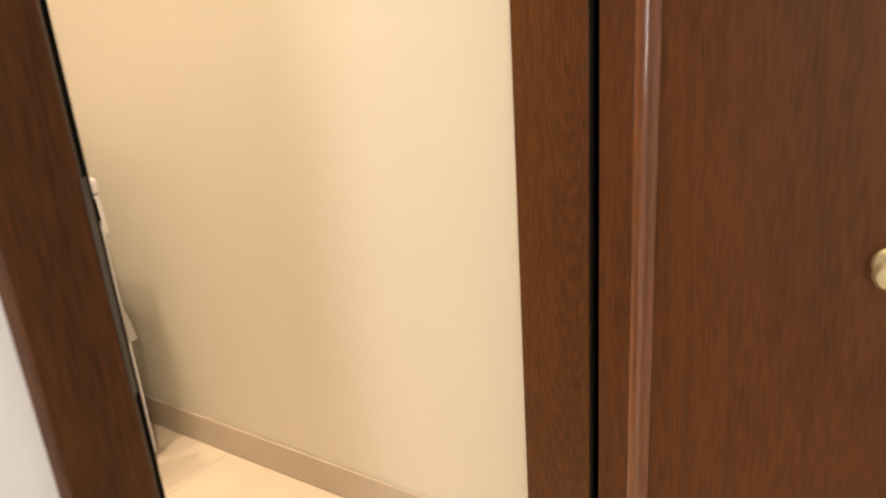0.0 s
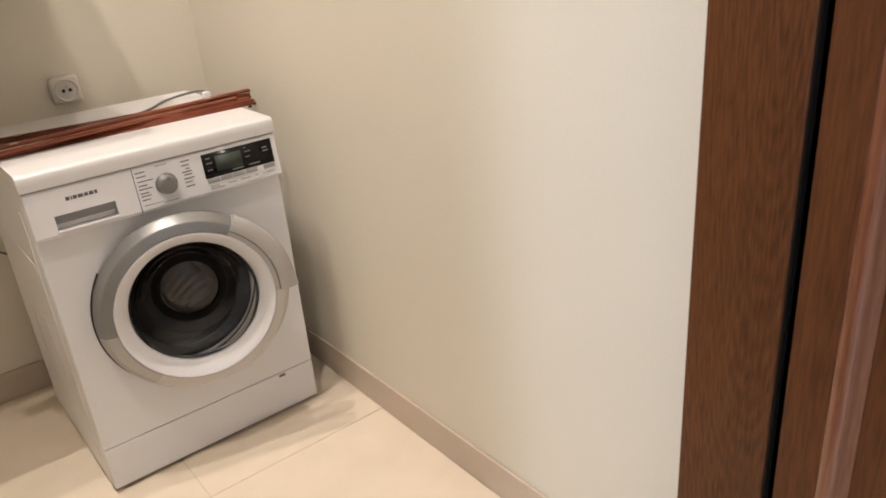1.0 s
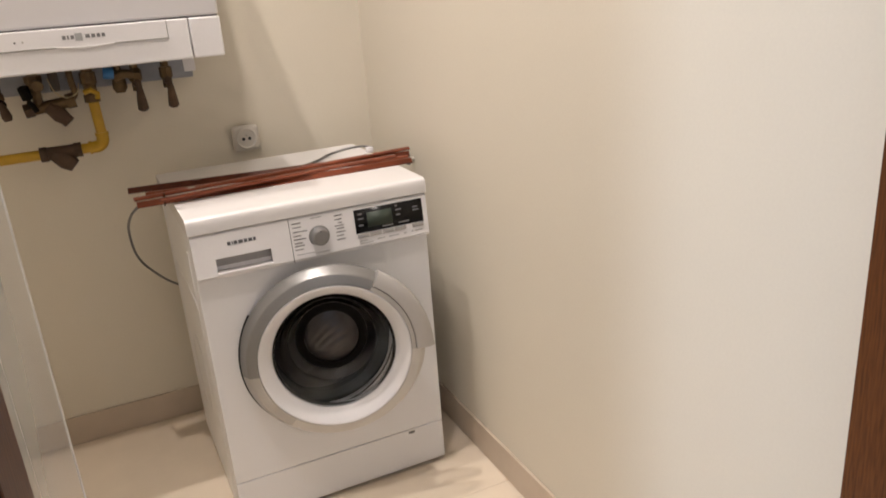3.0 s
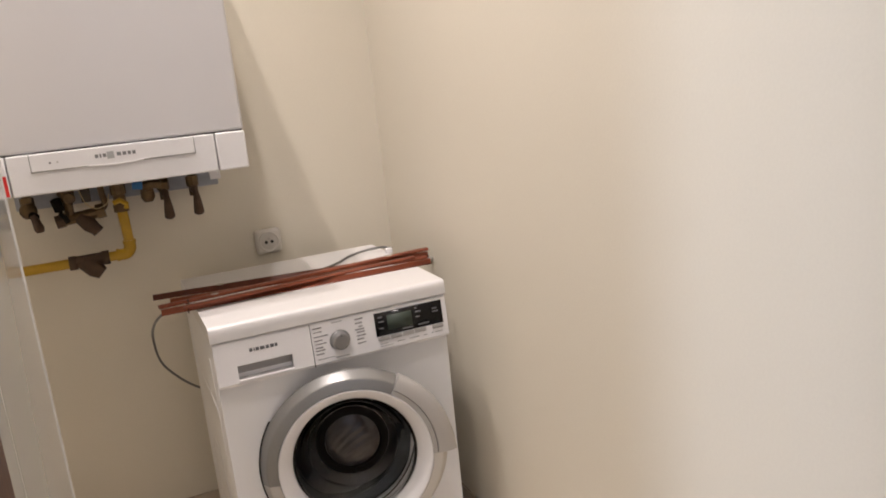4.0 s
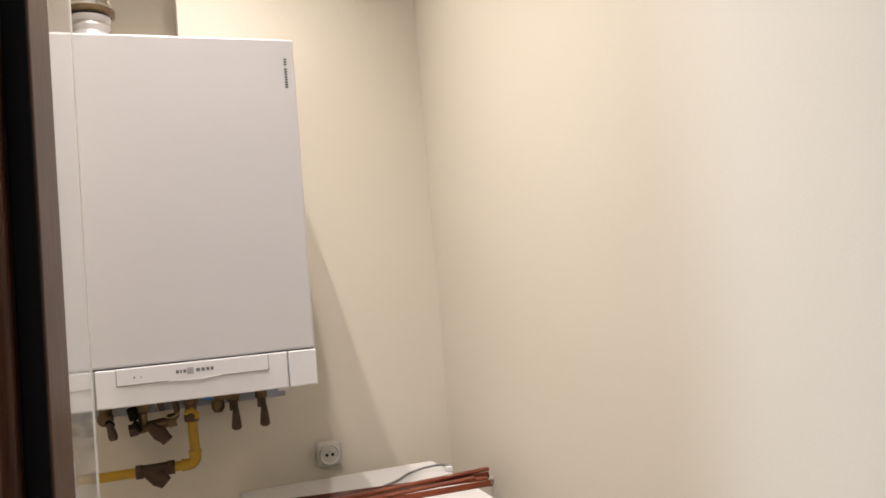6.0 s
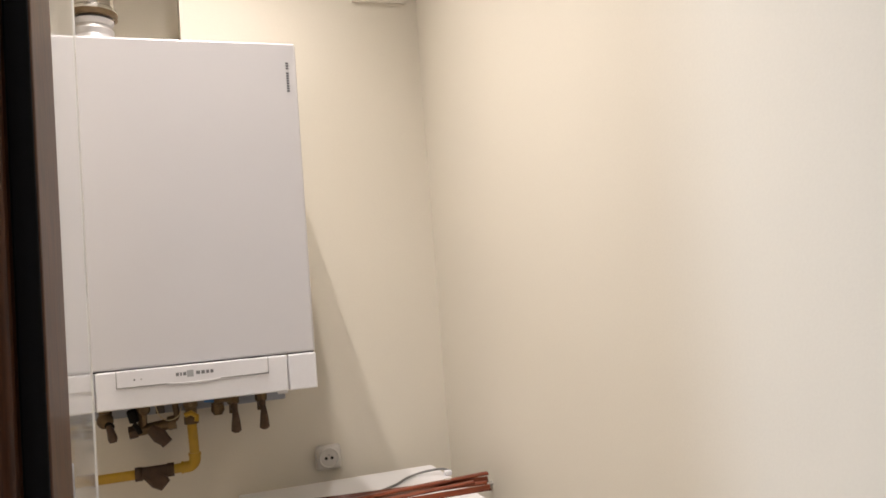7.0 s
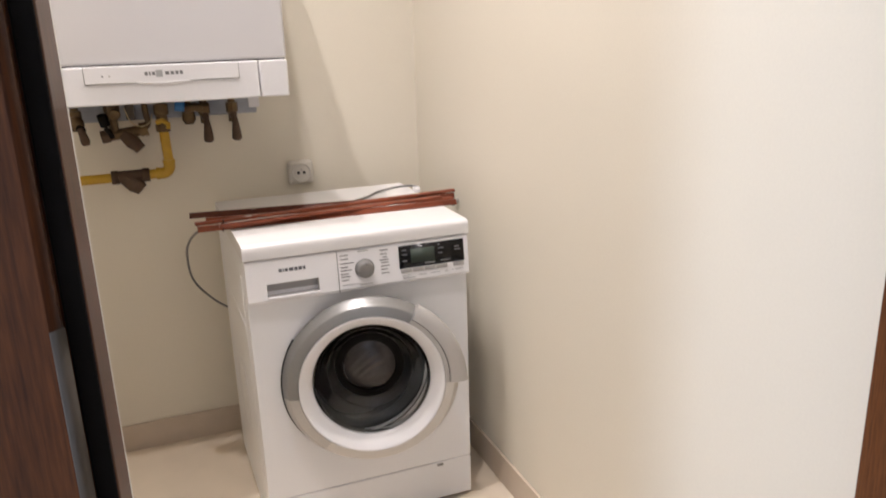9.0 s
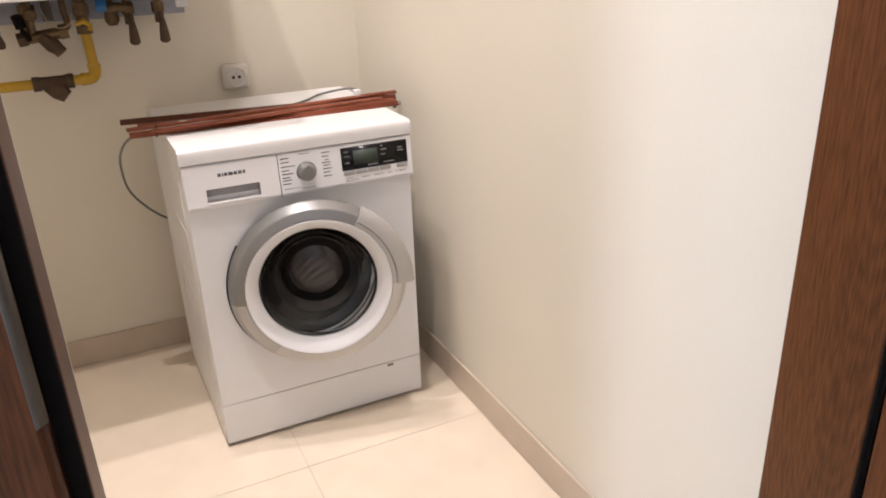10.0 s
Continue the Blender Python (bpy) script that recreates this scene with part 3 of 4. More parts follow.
for v in bm.verts:
    u, w = v.co.x - DX, v.co.z - DZ
    turn = max(0.0, (math.degrees(math.atan2(w, u)) + 3.6) / 61.4)
    pull_in = 1 - 0.057 * max(0.0, (math.hypot(u, w) - 0.2066) / 0.054) * turn ** 0.5
    v.co.x, v.co.z = DX + u * pull_in, DZ + w * pull_in
part("handle", bm, PEARL, pd, "pale silver curved door handle")
part("handle_gap", turned([(0.2053, 0.024), (0.2053, 0.0322), (0.2065, 0.0322), (0.2065, 0.024)], C, "y", 48, -3.4, 57.6), SHADOWLINE, pd)
bm = box((DX + 0.178, MF + 0.001, DZ - 0.030), (DX + 0.190, MF + 0.022, DZ - 0.006), 0.002)
box((DX + 0.184, MF + 0.014, DZ - 0.028), (DX + 0.200, MF + 0.021, DZ - 0.008), 0.002, bm=bm)
part("latch_hook", bm, STEEL, pd, "steel door latch")
bowl = [(0.1605, 0.000), (0.158, -0.001), (0.152, -0.007), (0.142, -0.036), (0.118, -0.075), (0.098, -0.098), (0.084, -0.100), (0.060, -0.090), (0.030, -0.084), (0.0, -0.082)]
inner = [(0.0, -0.088), (0.030, -0.090), (0.060, -0.096), (0.084, -0.107), (0.101, -0.105), (0.123, -0.079), (0.147, -0.040), (0.156, -0.014), (0.1605, -0.005)]
fine = []
for p, q in zip(bowl[2:5], bowl[3:6]):
    for k in range(6):
        u = k / 6
        fine.append((p[0] + (q[0] - p[0]) * u, p[1] + (q[1] - p[1]) * u + 0.0020 * (k % 2)))
bowl = bowl[:2] + fine + bowl[5:]
gl = part("glass", turned(bowl + inner, C, "y", 72), GLASS, pd, "clear moulded porthole glass")
# added disc whose colour and ribs imitate the bowl's streaked reflection
bm = turned([(0.072 * k / 18, -0.078 - 0.014 * (k / 18) ** 3) for k in range(19)], C, "y", 64)
for v in bm.verts:
    u, w = v.co.x - DX, v.co.z - DZ
    d = w * math.cos(radians(32)) - u * math.sin(radians(32)) + 4.0 * u * u
    v.co.z += 0.004
    v.co.y -= 0.0013 * math.cos(2 * math.pi * d / 0.021) * (1 - (u * u + w * w) / 0.0053)
part("glass_boss", bm, BOWL_SHEEN, pd, "brown ribbed disc added for the streaked reflection in the porthole")
# added black ring stands in for the unlit part of the bowl
part("boss_ring", turned([(0.0725, -0.096), (0.0760, -0.091), (0.0900, -0.094), (0.0980, -0.100), (0.0980, -0.108), (0.0725, -0.106)], C, "y", 64), RUBBER, pd, "black ring added for the unlit bowl round the porthole centre")
AJAR, HINGE = math.atan(0.21), Vector((-0.098, MF - 0.004, 0.0))
swing = Matrix.Translation(HINGE - wm.location) @ Matrix.Rotation(-AJAR, 4, "Z") @ Matrix.Translation(wm.location - HINGE)
for ob in [pd, *pd.children]:
    ob.data.transform(swing)
part("gasket", turned([(0.1815, 0.0), (0.172, -0.022), (0.150, -0.035), (0.158, -0.050), (0.150, -0.062), (0.156, -0.075), (0.165, -0.085), (0.190, -0.086)], C, "y", 64), GASKET, wm, "dark grey rubber door gasket")
part("drum", turned([(0.188, -0.080), (0.232, -0.092), (0.236, -0.110), (0.236, -0.400), (0.225, -0.418), (0.120, -0.425), (0.110, -0.405), (0.0, -0.400)], (DX, MF, 0.435), "y", 64), DRUM, wm, "dark stainless steel drum")
bm = turned([(0.0, -0.385), (0.095, -0.388), (0.112, -0.397), (0.118, -0.405)], (DX, MF, 0.435), "y", 48)
for k in range(7):
    z = -0.075 + 0.025 * k
    h = math.sqrt(0.088 ** 2 - z * z) if abs(z) < 0.088 else 0.02
    q = curve([(DX - h, MF + 0.384, 0.435 + z - 0.02), (DX, MF + 0.378, 0.435 + z + 0.012), (DX + h, MF + 0.384, 0.435 + z + 0.02)], 5)
    bm = tube(q, 0.005, 6, bm=bm)
part("drum_back", bm, HUB, wm, "ribbed steel back of the drum")

for ob in wm.children:
    if ob.name.split(".")[0] in ("body", "lid", "side_rib", "side_relief", "lid_joint"):
        for v in ob.data.vertices:
            if v.co.x < 0:
                v.co.x -= 0.010 * max(0.0, v.co.y + wm.location.y - MF) / (MB - MF)

# ---- strips on the lid ----
ZL = MT
angle = [(-0.009, 0.0), (0.009, 0.0), (0.009, 0.0035), (0.002, 0.0045), (0.001, 0.0125), (-0.004, 0.014), (-0.009, 0.011)]
flat = [(-0.011, 0.0), (0.011, 0.0), (0.011, 0.004), (0.006, 0.0075), (-0.006, 0.0075), (-0.011, 0.004)]
ROD_DARK = wood("dark_brown_strip", (0.13, 0.034, 0.016), (0.045, 0.012, 0.008), rough=0.4, coat=0.2, axis=0, cathedral=False)
ROWSTRIPS = [((-0.268, 0.262), (0.505, 0.150), angle, 0.000), ((-0.228, 0.205), (0.490, 0.128), flat, 0.000),
             ((-0.262, 0.098), (0.512, 0.172), flat, 0.0145), ((-0.258, 0.080), (0.475, 0.062), angle, 0.000), ((-0.205, 0.046), (0.440, 0.100), flat, 0.0145)]
for (xa, ya), (xb, yb), prof, lift in ROWSTRIPS:
    base = ((xa + xb) / 2, (ya + yb) / 2, ZL + lift)
    st = solid("timber_strip", strip(prof, (xa, ya, ZL + lift), (xb, yb, ZL + lift)), ROD_DARK if prof is angle and ya > 0.2 else ROD, base, "long reddish-brown wooden trim strip lying on the washing machine lid", "trim strip", "trim strips on the lid")
for k, (x, y, z) in enumerate(((-0.10, 0.236, 0.014), (-0.13, 0.110, 0.0215), (0.375, 0.160, 0.022))):
    solid("paper_label", box((x, y - 0.008, ZL + z), (x + 0.018, y + 0.008, ZL + z + 0.0008)), TAPE, (x, y, ZL + z), "small pale paper sticker on a wooden strip", "sticker", "stickers on the strips")

# ---- ties on the strips ----
for x, y in ((-0.196, 0.075),):
    tie = curve([(x, y - 0.030, ZL + 0.0015), (x + 0.004, y - 0.022, ZL + 0.020), (x + 0.006, y + 0.006, ZL + 0.025), (x + 0.004, y + 0.026, ZL + 0.016), (x + 0.002, y + 0.034, ZL + 0.0015)], 5)
    solid("cable_tie", tube(tie, 0.0018, 6), RUBBER, (x, y, ZL), "thin black cable tie round the wooden strips", "cable tie", "ties round the strips")

# ---- cables ----
pts = curve([(-0.16, 0.09, ZL + 0.004), (-0.232, 0.095, ZL + 0.004), (-0.256, 0.11, 0.856), (-0.278, 0.18, 0.816), (-0.2875, 0.30, 0.746), (-0.278, 0.41, 0.640), (-0.240, 0.48, 0.560), (-0.182, 0.50, 0.500), (-0.10, 0.50, 0.46)])
solid("grey_cable", tube(pts, 0.0035, 8), CABLE, (-0.2, 0.2, ZL), "thin grey cable looping down beside the washing machine", "cable")
pts = curve([(0.18, 0.21, ZL + 0.004), (0.256, 0.262, ZL + 0.005), (0.31, 0.318, ZL + 0.006), (0.37, 0.338, ZL + 0.010), (0.417, 0.315, ZL + 0.016), (0.440, 0.285, ZL + 0.013)])
cb = thing("power_lead", (0.18, 0.21, ZL), "grey lead with a pale connector lying on the lid", "cable")
part("cord", tube(pts, 0.0035, 8), CABLE, cb)
part("connector", box((0.418, 0.276, ZL + 0.0005), (0.440, 0.294, ZL + 0.016), 0.003), PLASTIC, cb, "white plastic connector")

# ---- boiler ----
BX0, BX1, BZ0, BZ1 = -0.590, 0.001, 1.209, 2.102
bo = thing("gas_boiler", ((BX0 + BX1) / 2, 0.29, BZ0), "white wall-hung gas boiler with a rounded lower control strip", "boiler")
part("casing", box((BX0, 0.0, 1.3015), (BX1, BACK - 0.03, BZ1), 0.006, 3), BOILER, bo)
part("back_frame", box((BX0 + 0.04, BACK - 0.05, 1.25), (BX1 - 0.04, BACK - 0.001, BZ1 - 0.03)), STEEL, bo)
strip_z = (BZ0, 1.2985)
part("control_strip", box((-0.5135, -0.004, strip_z[0]), (-0.0715, 0.40, strip_z[1]), 0.004, 3), PLASTIC, bo, "white plastic control strip")
cap = part("end_cap", box((-0.0695, -0.004, strip_z[0]), (BX1, 0.40, strip_z[1]), 0.004, 3), PLASTIC, bo)
cap = part("end_cap", box((BX0, -0.004, strip_z[0]), (-0.5155, 0.40, strip_z[1]), 0.004, 3), PLASTIC, bo)
part("red_tag", box((-0.527, -0.0055, 1.213), (-0.5185, -0.0035, 1.258)), RED, cap, "narrow red sticker")
part("flap_joint", box((-0.4685, -0.0052, 1.2580), (-0.1185, -0.0030, 1.2976)), RECESS, bo)
flap = part("flap", box((-0.467, -0.0090, 1.2595), (-0.120, -0.002, 1.2975), 0.0015, 2), PLASTIC, bo, "white control flap with a finger lip")
b = bmesh.new()
lip = []
for k in range(21):
    u = -1 + 0.1 * k
    x, d = -0.294 + 0.062 * u, 0.0065 * (1 - u * u)
    lip.append([b.verts.new(p) for p in ((x, -0.0080, 1.2620), (x, -0.0095, 1.2605 - d * 0.6), (x, -0.0080, 1.2594 - d), (x, -0.0040, 1.2594 - d))])
for p, q in zip(lip, lip[1:]):
    for k in range(3):
        b.faces.new((p[k], q[k], q[k + 1], p[k + 1]))
part("finger_lip", b, PLASTIC, flap)
for a, w in ((0, .007), (.0095, .004), (.0165, .007), (.046, .009), (.058, .008), (.069, .007), (.079, .007)):
    part("maker_mark", box((-0.336 + a, -0.0098, 1.2745), (-0.336 + a + w, -0.0080, 1.2825)), DIMINK, flap)
part("maker_mark", box((-0.311, -0.0098, 1.270), (-0.296, -0.0080, 1.286)), PALEINK, flap)
for x in (-0.428, -0.413):
    part("indicator", turned([(0.0, 0.0012), (0.0022, 0.001), (0.0024, -0.002)], (x, -0.0088, 1.276), "y", 12), INK if x < -0.42 else PEARL, flap)
for i in range(12):
    if i != 8:
        z = 1.973 + i * 0.0066
        part("model_mark", box((-0.0265, -0.0008, z), (-0.0195, 0.001, z + 0.0046)), INK, bo)
part("casing_joint", box((BX0 + 0.004, 0.004, 1.2975), (BX1 - 0.004, 0.40, 1.3025)), SHADOWLINE, bo)
pl = part("connection_plate", box((-0.575, 0.535, 1.123), (-0.015, 0.555, 1.235), 0.004), FILM, bo, "blue-grey connection plate")
part("plate_end", box((-0.040, 0.528, 1.140), (-0.006, 0.5345, 1.205), 0.003), PLASTIC, pl, "pale grey plastic end piece")
part("base_tray", box((-0.57, 0.02, 1.212), (-0.02, 0.54, 1.222)), RECESS, bo)

YP = 0.49


def valve(x, kind):
    """A union nut under the boiler with a lever below."""
    v = thing("shutoff_valve", (x, YP, 1.05), "tarnished brass shut-off valve hanging under the boiler", "valve", "valves under the boiler")
    part("body", turned([(0.0, 1.205), (0.011, 1.205), (0.011, 1.165), (0.018, 1.163), (0.018, 1.135), (0.013, 1.130), (0.013, 1.105), (0.0, 1.105)], (x, YP, 0), n=8), BRASS, v)
    if kind == "lever":
        part("collar", tube([(x, YP - 0.030, 1.128), (x, YP - 0.005, 1.124)], 0.011, 10), BRONZE, v)
        b = tube([(x + 0.002, YP - 0.026, 1.130), (x + 0.003, YP - 0.034, 1.105), (x + 0.003, YP - 0.036, 1.080), (x + 0.003, YP - 0.034, 1.056), (x + 0.003, YP - 0.033, 1.051)], 0.012, 10, radii=[0.007, 0.010, 0.0135, 0.0155, 0.010])
        part("lever", b, BRONZE, v, "dark brown lever handle")
    elif kind == "short":
        part("ball", turned([(0.0, 1.150), (0.014, 1.148), (0.022, 1.136), (0.023, 1.122), (0.016, 1.110), (0.0, 1.107)], (x, YP - 0.010, 0), n=18), BRASS, v)
        part("collar", tube([(x + 0.010, YP - 0.036, 1.116), (x + 0.014, YP - 0.010, 1.108)], 0.011, 10), RUBBER, v)
        b = tube([(x + 0.010, YP - 0.034, 1.116), (x + 0.016, YP - 0.038, 1.098), (x + 0.020, YP - 0.038, 1.078), (x + 0.021, YP - 0.037, 1.068)], 0.012, 10, radii=[0.008, 0.011, 0.0135, 0.010])
        part("lever", b, BRONZE, v, "dark brown lever handle")
    elif kind == "cap":
        part("cap", turned([(0.0, 1.135), (0.019, 1.135), (0.020, 1.118), (0.014, 1.108), (0.0, 1.106)], (x, YP, 0), n=16), BRASS, v)
    return v


valve(-0.540, "short")
for x in (-0.180, -0.096):
    valve(x, "lever")
valve(-0.226, "cap")
lk = thing("filling_link", (-0.225, YP, 1.13), "tarnished brass link between two boiler valves", "valve")
part("tube", tube(curve([(-0.236, YP - 0.012, 1.150), (-0.21, YP - 0.015, 1.156), (-0.185, YP - 0.012, 1.150)]), 0.013, 10), BRASS, lk)
part("union", tube([(-0.186, YP - 0.012, 1.152), (-0.168, YP - 0.012, 1.150)], 0.019, 6), BRASS, lk)
part("blue_ring", tube([(-0.264, YP - 0.01, 1.164), (-0.236, YP - 0.01, 1.160)], 0.017, 14), BLUE, lk, "blue plastic collar")
# cluster with strainer
mv = thing("mixing_valve", (-0.42, YP, 1.08), "cluster of tarnished brass fittings with a strainer", "valve")
part("body", tube([(-0.475, YP - 0.01, 1.085), (-0.360, YP - 0.01, 1.098)], 0.016, 12), BRASS, mv)
part("nut", tube([(-0.370, YP - 0.01, 1.098), (-0.348, YP - 0.01, 1.101)], 0.022, 6), BRASS, mv)
part("nut", tube([(-0.478, YP - 0.01, 1.084), (-0.455, YP - 0.01, 1.087)], 0.020, 6), BRONZE, mv)
part("strainer", tube([(-0.416, YP - 0.012, 1.090), (-0.394, YP - 0.022, 1.066), (-0.380, YP - 0.026, 1.051)], 0.017, 10, radii=[0.018, 0.022, 0.017]), BRONZE, mv)
part("riser", turned([(0.0, 1.20), (0.014, 1.20), (0.014, 1.165), (0.020, 1.162), (0.020, 1.140), (0.013, 1.136), (0.013, 1.09), (0.0, 1.09)], (-0.440, YP - 0.01, 0), n=8), BRASS, mv)
part("knob", tube([(-0.468, YP - 0.03, 1.150), (-0.462, YP - 0.02, 1.118)], 0.014, 12), RUBBER, mv, "black plastic knob")
part("bracket", box((-0.403, YP - 0.008, 1.13), (-0.378, YP, 1.185), 0.002), DULL, mv)
part("wire", tube(curve([(-0.405, YP - 0.02, 1.165), (-0.392, YP - 0.036, 1.128), (-0.368, YP - 0.044, 1.112), (-0.340, YP - 0.036, 1.120), (-0.330, YP - 0.02, 1.145)]), 0.0014, 6), KNOB_BRASS, mv)

part("nut", turned([(0.0, 1.178), (0.022, 1.176), (0.022, 1.158), (0.0, 1.156)], (-0.440, YP - 0.012, 0), n=6), BRASS, mv)
part("gauge", turned([(0.0, 0.014), (0.013, 0.014), (0.016, 0.011), (0.016, -0.004), (0.0, -0.004)], (-0.432, YP - 0.034, 1.150), "y", 20), BRASS, mv, "round brass cap")
part("branch", tube(curve([(-0.360, YP - 0.012, 1.100), (-0.345, YP - 0.010, 1.118), (-0.348, YP - 0.006, 1.150), (-0.350, YP, 1.200)]), 0.009, 10), BRASS, mv)
part("strainer_cap", tube([(-0.384, YP - 0.025, 1.056), (-0.374, YP - 0.028, 1.043)], 0.0175, 8), BRONZE, mv)
part("lever", tube([(-0.462, YP - 0.030, 1.112), (-0.452, YP - 0.036, 1.098), (-0.446, YP - 0.036, 1.082)], 0.007, 8), RUBBER, mv, "small black lever")

# gas pipe
gp = thing("gas_pipe", (-0.45, YP, 0.96), "yellow painted gas pipe with an elbow and a bronze filter", "pipe")
GX, GZ = -0.300, 0.962
part("riser", tube([(GX - 0.004, YP, 1.105), (GX, YP, 1.0), (GX, YP, 0.985)], 0.0145, 16), YELLOW, gp)
part("run", tube([(-1.08, YP, GZ - 0.004), (-0.450, YP, GZ - 0.002)], 0.0145, 16), YELLOW, gp)
part("run", tube([(-0.375, YP, GZ - 0.001), (-0.325, YP, GZ)], 0.0145, 16), YELLOW, gp)
arc = [(GX - 0.022 + 0.022 * math.sin(a), YP, GZ + 0.022 - 0.022 * math.cos(a)) for a in [radians(11.25 * i) for i in range(9)]]
part("elbow", tube([(GX - 0.034, YP, GZ)] + arc + [(GX, YP, GZ + 0.034)], 0.0172, 16), YELLOW, gp, "yellow painted elbow")
part("elbow_band", tube([(GX - 0.040, YP, GZ), (GX - 0.033, YP, GZ)], 0.0188, 16), YELLOW, gp)
part("elbow_band", tube([(GX, YP, GZ + 0.032), (GX, YP, GZ + 0.040)], 0.0188, 16), YELLOW, gp)
gf = part("filter", tube([(-0.462, YP, GZ - 0.002), (-0.365, YP, GZ - 0.001)], 0.0185, 8), BRONZE, gp, "dark bronze gas filter")
part("filter_nut", tube([(-0.468, YP, GZ - 0.002), (-0.448, YP, GZ - 0.002)], 0.0225, 6), BRONZE, gf)
part("filter_nut", tube([(-0.380, YP, GZ - 0.001), (-0.360, YP, GZ - 0.001)], 0.0225, 6), BRONZE, gf)
part("filter_leg", tube([(-0.432, YP, GZ - 0.002), (-0.405, YP - 0.004, GZ - 0.026), (-0.386, YP - 0.006, GZ - 0.044)], 0.02, 10, radii=[0.022, 0.027, 0.019]), BRONZE, gf)
ck = part("gas_cock", turned([(0.0, 1.205), (0.015, 1.205), (0.015, 1.172), (0.021, 1.170), (0.021, 1.140), (0.017, 1.136), (0.017, 1.112), (0.021, 1.110), (0.021, 1.088), (0.0, 1.088)], (GX - 0.004, YP, 0), n=10), BRASS, gp, "brass gas cock")
part("cock_lever", tube([(GX - 0.022, YP - 0.026, 1.118), (GX - 0.004, YP - 0.030, 1.124), (GX + 0.012, YP - 0.026, 1.112), (GX + 0.010, YP - 0.024, 1.098)], 0.0075, 8), YELLOW, ck, "yellow lever")

# flue on the boiler
FX, FY, FR = -0.50, 0.28, 0.055
fl = thing("flue_pipe", (FX, FY, BZ1), "shiny steel flue with white corrugated collar above the boiler", "flue")
prof = [(0.0, BZ1 - 0.004)]
for i in range(10):
    prof.append((FR - 0.007 + 0.0055 * (i % 2), BZ1 + 0.005 + i * 0.0145))
prof.append((0.0, BZ1 + 0.155))
part("collar", turned(prof, (FX, FY, 0), n=40), PEARL, fl, "white corrugated collar")
part("pipe", turned([(0.0, BZ1 + 0.145), (FR + 0.003, BZ1 + 0.145), (FR + 0.006, BZ1 + 0.150), (FR + 0.006, BZ1 + 0.167), (FR, BZ1 + 0.173), (FR, CEIL - 0.004), (0.0, CEIL - 0.004)], (FX, FY, 0), n=40), CHROME, fl)
part("clamp", turned([(FR + 0.000, BZ1 + 0.141), (FR + 0.008, BZ1 + 0.143), (FR + 0.009, BZ1 + 0.157), (FR + 0.002, BZ1 + 0.160)], (FX, FY, 0), n=40), BRASS, fl, "metal clamp ring")

# ---- fittings on the walls ----
sk = thing("wall_socket", (0.115, BACK, 0.912), "white square wall socket with a round recessed face", "socket")
part("plate", box((0.073, BACK - 0.026, 0.871), (0.157, BACK - 0.0005, 0.953), 0.0125, 4), IVORY, sk)
part("face", turned([(0.034, -0.001), (0.034, 0.005), (0.032, 0.007), (0.029, 0.0065), (0.0275, 0.0005), (0.0, 0.0003)], (0.115, BACK - 0.0262, 0.912), "y", 40), IVORY, sk)
for dx in (-0.0095, 0.0095):
    part("contact", tube([(0.115 + dx, BACK - 0.0285, 0.911), (0.115 + dx, BACK - 0.0260, 0.911)], 0.0052, 14), SHADOWLINE, sk)
part("earth_pin", tube([(0.115, BACK - 0.0330, 0.922), (0.115, BACK - 0.0260, 0.922)], 0.0028, 12), STEEL, sk, "bare metal earth pin")
wt = thing("wall_tap", (RIGHT, 0.215, 0.82), "small grey water tap on the wall beside the machine", "tap")
part("stem", tube([(RIGHT, 0.215, 0.835), (RIGHT - 0.018, 0.215, 0.835)], 0.008, 12), STEEL, wt)
part("handle", tube([(RIGHT - 0.018, 0.215, 0.820), (RIGHT - 0.018, 0.215, 0.852)], 0.006, 10), RECESS, wt)
vg = thing("air_vent", (0.40, BACK, 2.56), "white square wall vent with dark slots", "vent")
part("backing", box((0.335, BACK - 0.004, 2.472), (0.485, BACK - 0.001, 2.622)), SHADOWLINE, vg)
bm = box((0.308, BACK - 0.010, 2.463), (0.500, BACK - 0.0005, 2.478), 0.002)
box((0.308, BACK - 0.010, 2.618), (0.500, BACK - 0.0005, 2.655), 0.002, bm=bm)
box((0.308, BACK - 0.010, 2.4785), (0.345, BACK - 0.0005, 2.6175), 0.002, bm=bm)
box((0.478, BACK - 0.010, 2.4785), (0.500, BACK - 0.0005, 2.6175), 0.002, bm=bm)
part("frame", bm, PAINT, vg)
for i in range(13):
    z = 2.4835 + i * 0.0105
    part("slat", box((0.345, BACK - 0.008, z), (0.478, BACK - 0.003, z + 0.0035), 0.0008), PAINT, vg)
for x, y in SPOTS:
    sp = thing("ceiling_spot", (x, y, CEIL), "round recessed ceiling spot, lit", "ceiling lamp", "ceiling spots")
    part("trim", turned([(0.028, -0.012), (0.042, -0.008), (0.045, 0.0), (0.028, 0.0)], (x, y, CEIL), n=32), STEEL, sp)
    part("lamp_face", turned([(0.0, -0.003), (0.027, -0.003), (0.027, -0.001), (0.0, -0.001)], (x, y, CEIL), n=24), GLOW, sp)
# unseen fitting added to go with the hall fill
hl = thing("hall_lamp", (-0.6, -3.0, CEIL), "round flush hall ceiling lamp, unseen, added for fill light", "ceiling lamp")
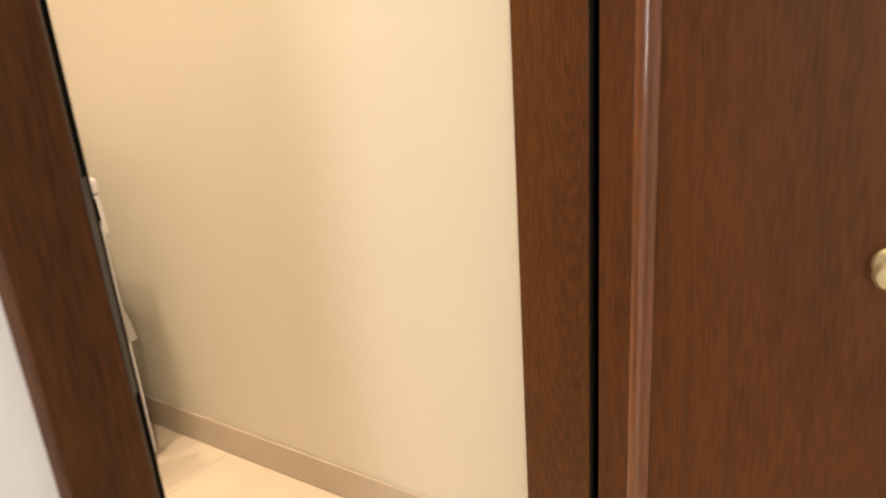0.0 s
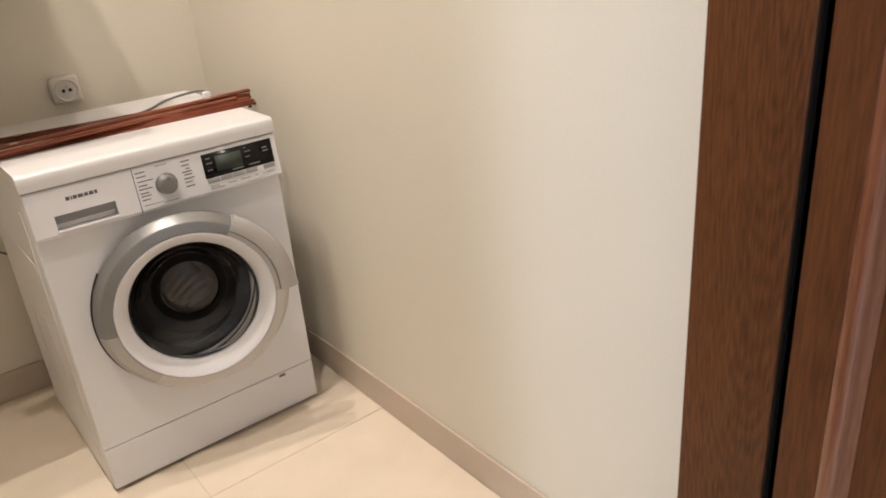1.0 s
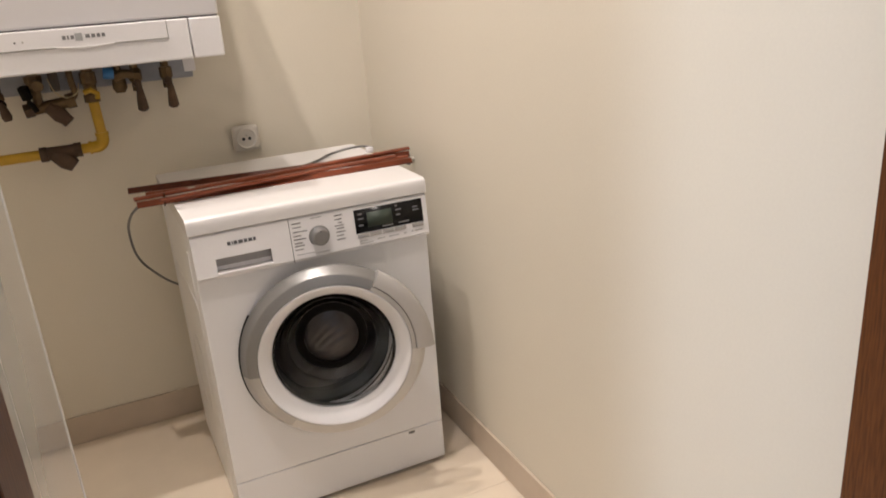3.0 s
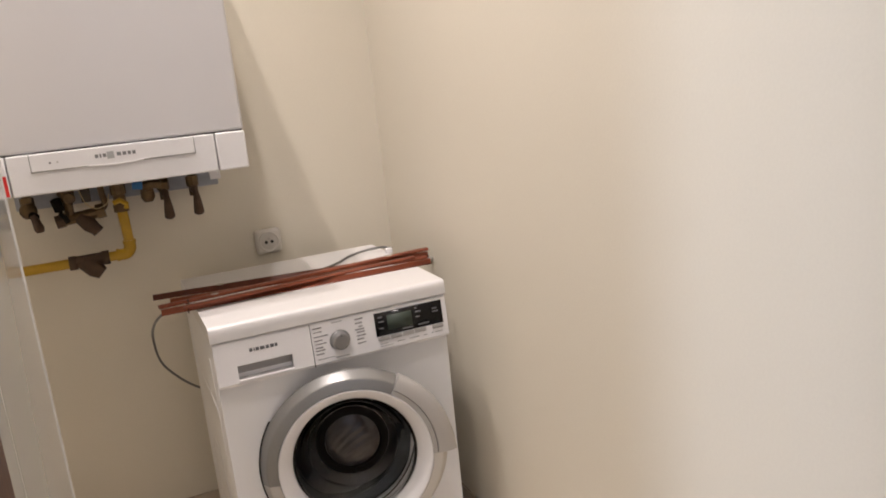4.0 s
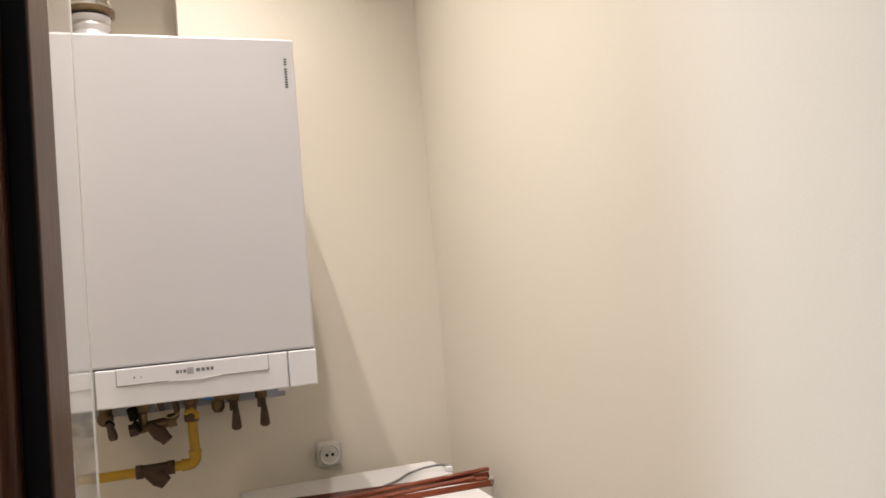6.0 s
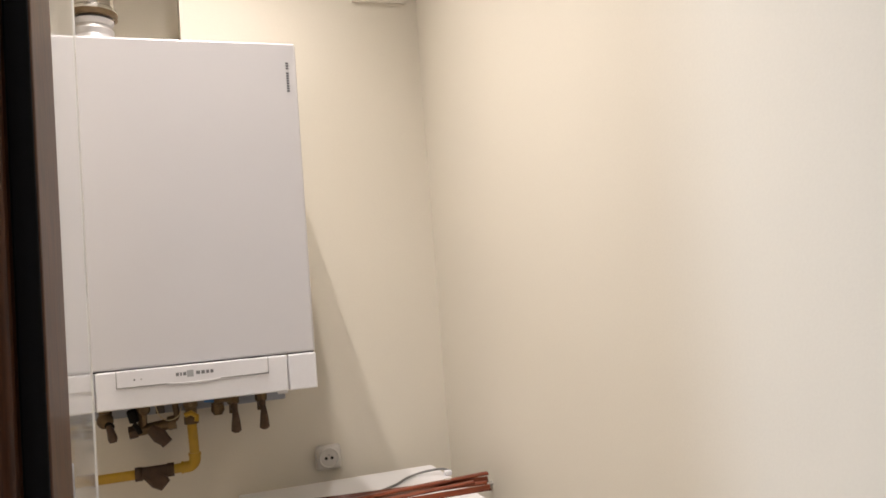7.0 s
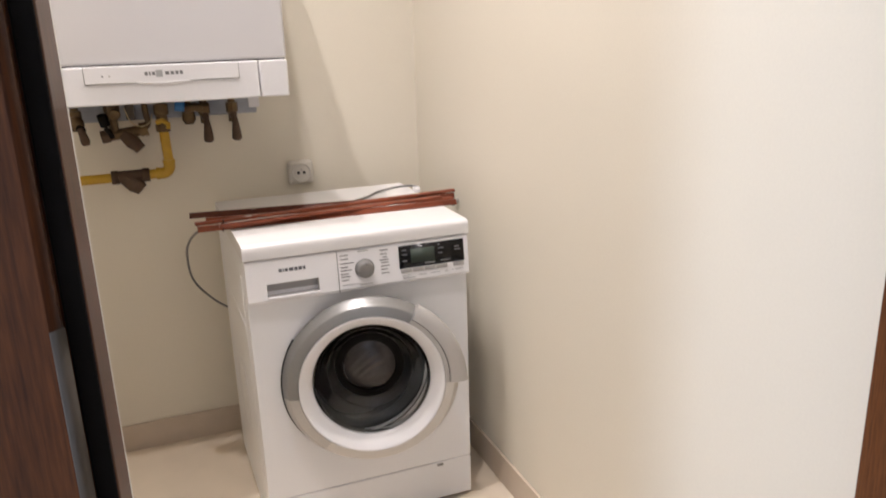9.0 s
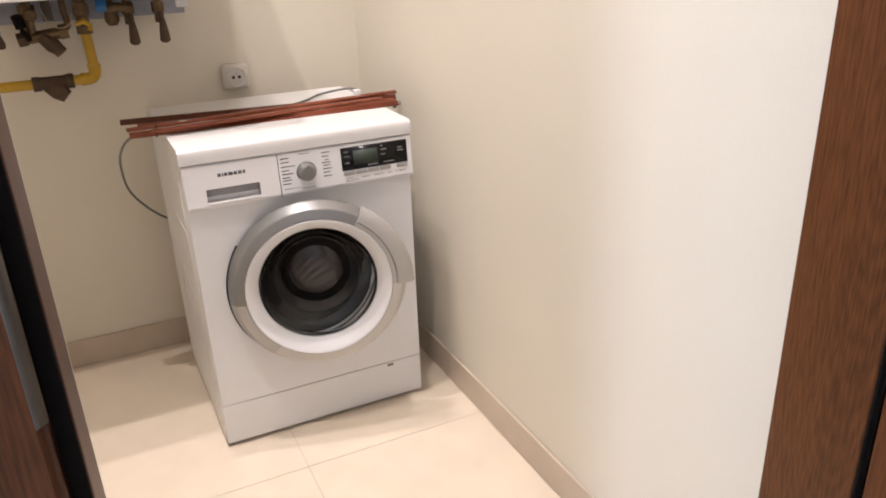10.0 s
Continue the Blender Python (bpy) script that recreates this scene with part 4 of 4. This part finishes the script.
part("rim", turned([(0.10, 0.0), (0.10, -0.02), (0.12, -0.02), (0.12, 0.0)], (-0.6, -3.0, CEIL), n=32), STEEL, hl)
wf = tagged(new("window_1"), "white framed hall window", "window", kind="structure")
wf.location = (HX0, -2.93, 0.65)
bm = box((HX0 - 0.08, -3.18, 0.65), (HX0 - 0.02, -3.14, 2.25), 0.003)
box((HX0 - 0.08, -2.72, 0.65), (HX0 - 0.02, -2.68, 2.25), 0.003, bm=bm)
box((HX0 - 0.08, -3.14, 0.65), (HX0 - 0.02, -2.72, 0.69), 0.003, bm=bm)
box((HX0 - 0.08, -3.14, 2.21), (HX0 - 0.02, -2.72, 2.25), 0.003, bm=bm)
part("window_frame", bm, PLASTIC, wf)
pane = part("pane", box((HX0 - 0.055, -3.14, 0.69), (HX0 - 0.049, -2.72, 2.21)), GLASS, wf)
pane.visible_shadow = False
ground = setting("ground", box((-60, -60, -0.5), (60, 60, -0.4)), GROUT, "pale ground outside the window", "ground")

# ---- skirting ----
SK = 0.097
skr = tagged(new("baseboard"), "beige ceramic skirting tiles along the foot of the walls", "baseboard", kind="structure")
X0, G = 0.007, 0.0011


def skirting(lo, hi):
    part("skirting_tile", box(lo, hi, 0.0012, 1), SKIRT, skr)


y = FRONT
for e in (-0.905, 0.295, BACK - 0.010):
    skirting((RIGHT - 0.009, y + 0.0003, 0.001), (RIGHT - 0.0005, e - 0.0003, SK))
    y = e
x = LEFT + 0.001
for e in (X0 - 0.6, X0, RIGHT - 0.0005):
    skirting((x + 0.0003, BACK - 0.009, 0.001), (e - 0.0003, BACK - 0.0005, SK))
    x = e

# ---- floor tiles ----
x = X0 - 0.6 * 5
while x < HX1:
    y = -0.305 - 1.2 * 3
    while y < BACK:
        lo = (max(x + G, HX0 + 0.001), max(y + G, HY0 + 0.001), -0.0012)
        hi = (min(x + 0.6 - G, HX1 - 0.001), min(y + 1.2 - G, BACK - 0.001), 0.0)
        if hi[0] - lo[0] > 0.02 and hi[1] - lo[1] > 0.02:
            part("tile", box(lo, hi, 0.0008, 1), TILE, floor)
        y += 1.2
    x += 0.6
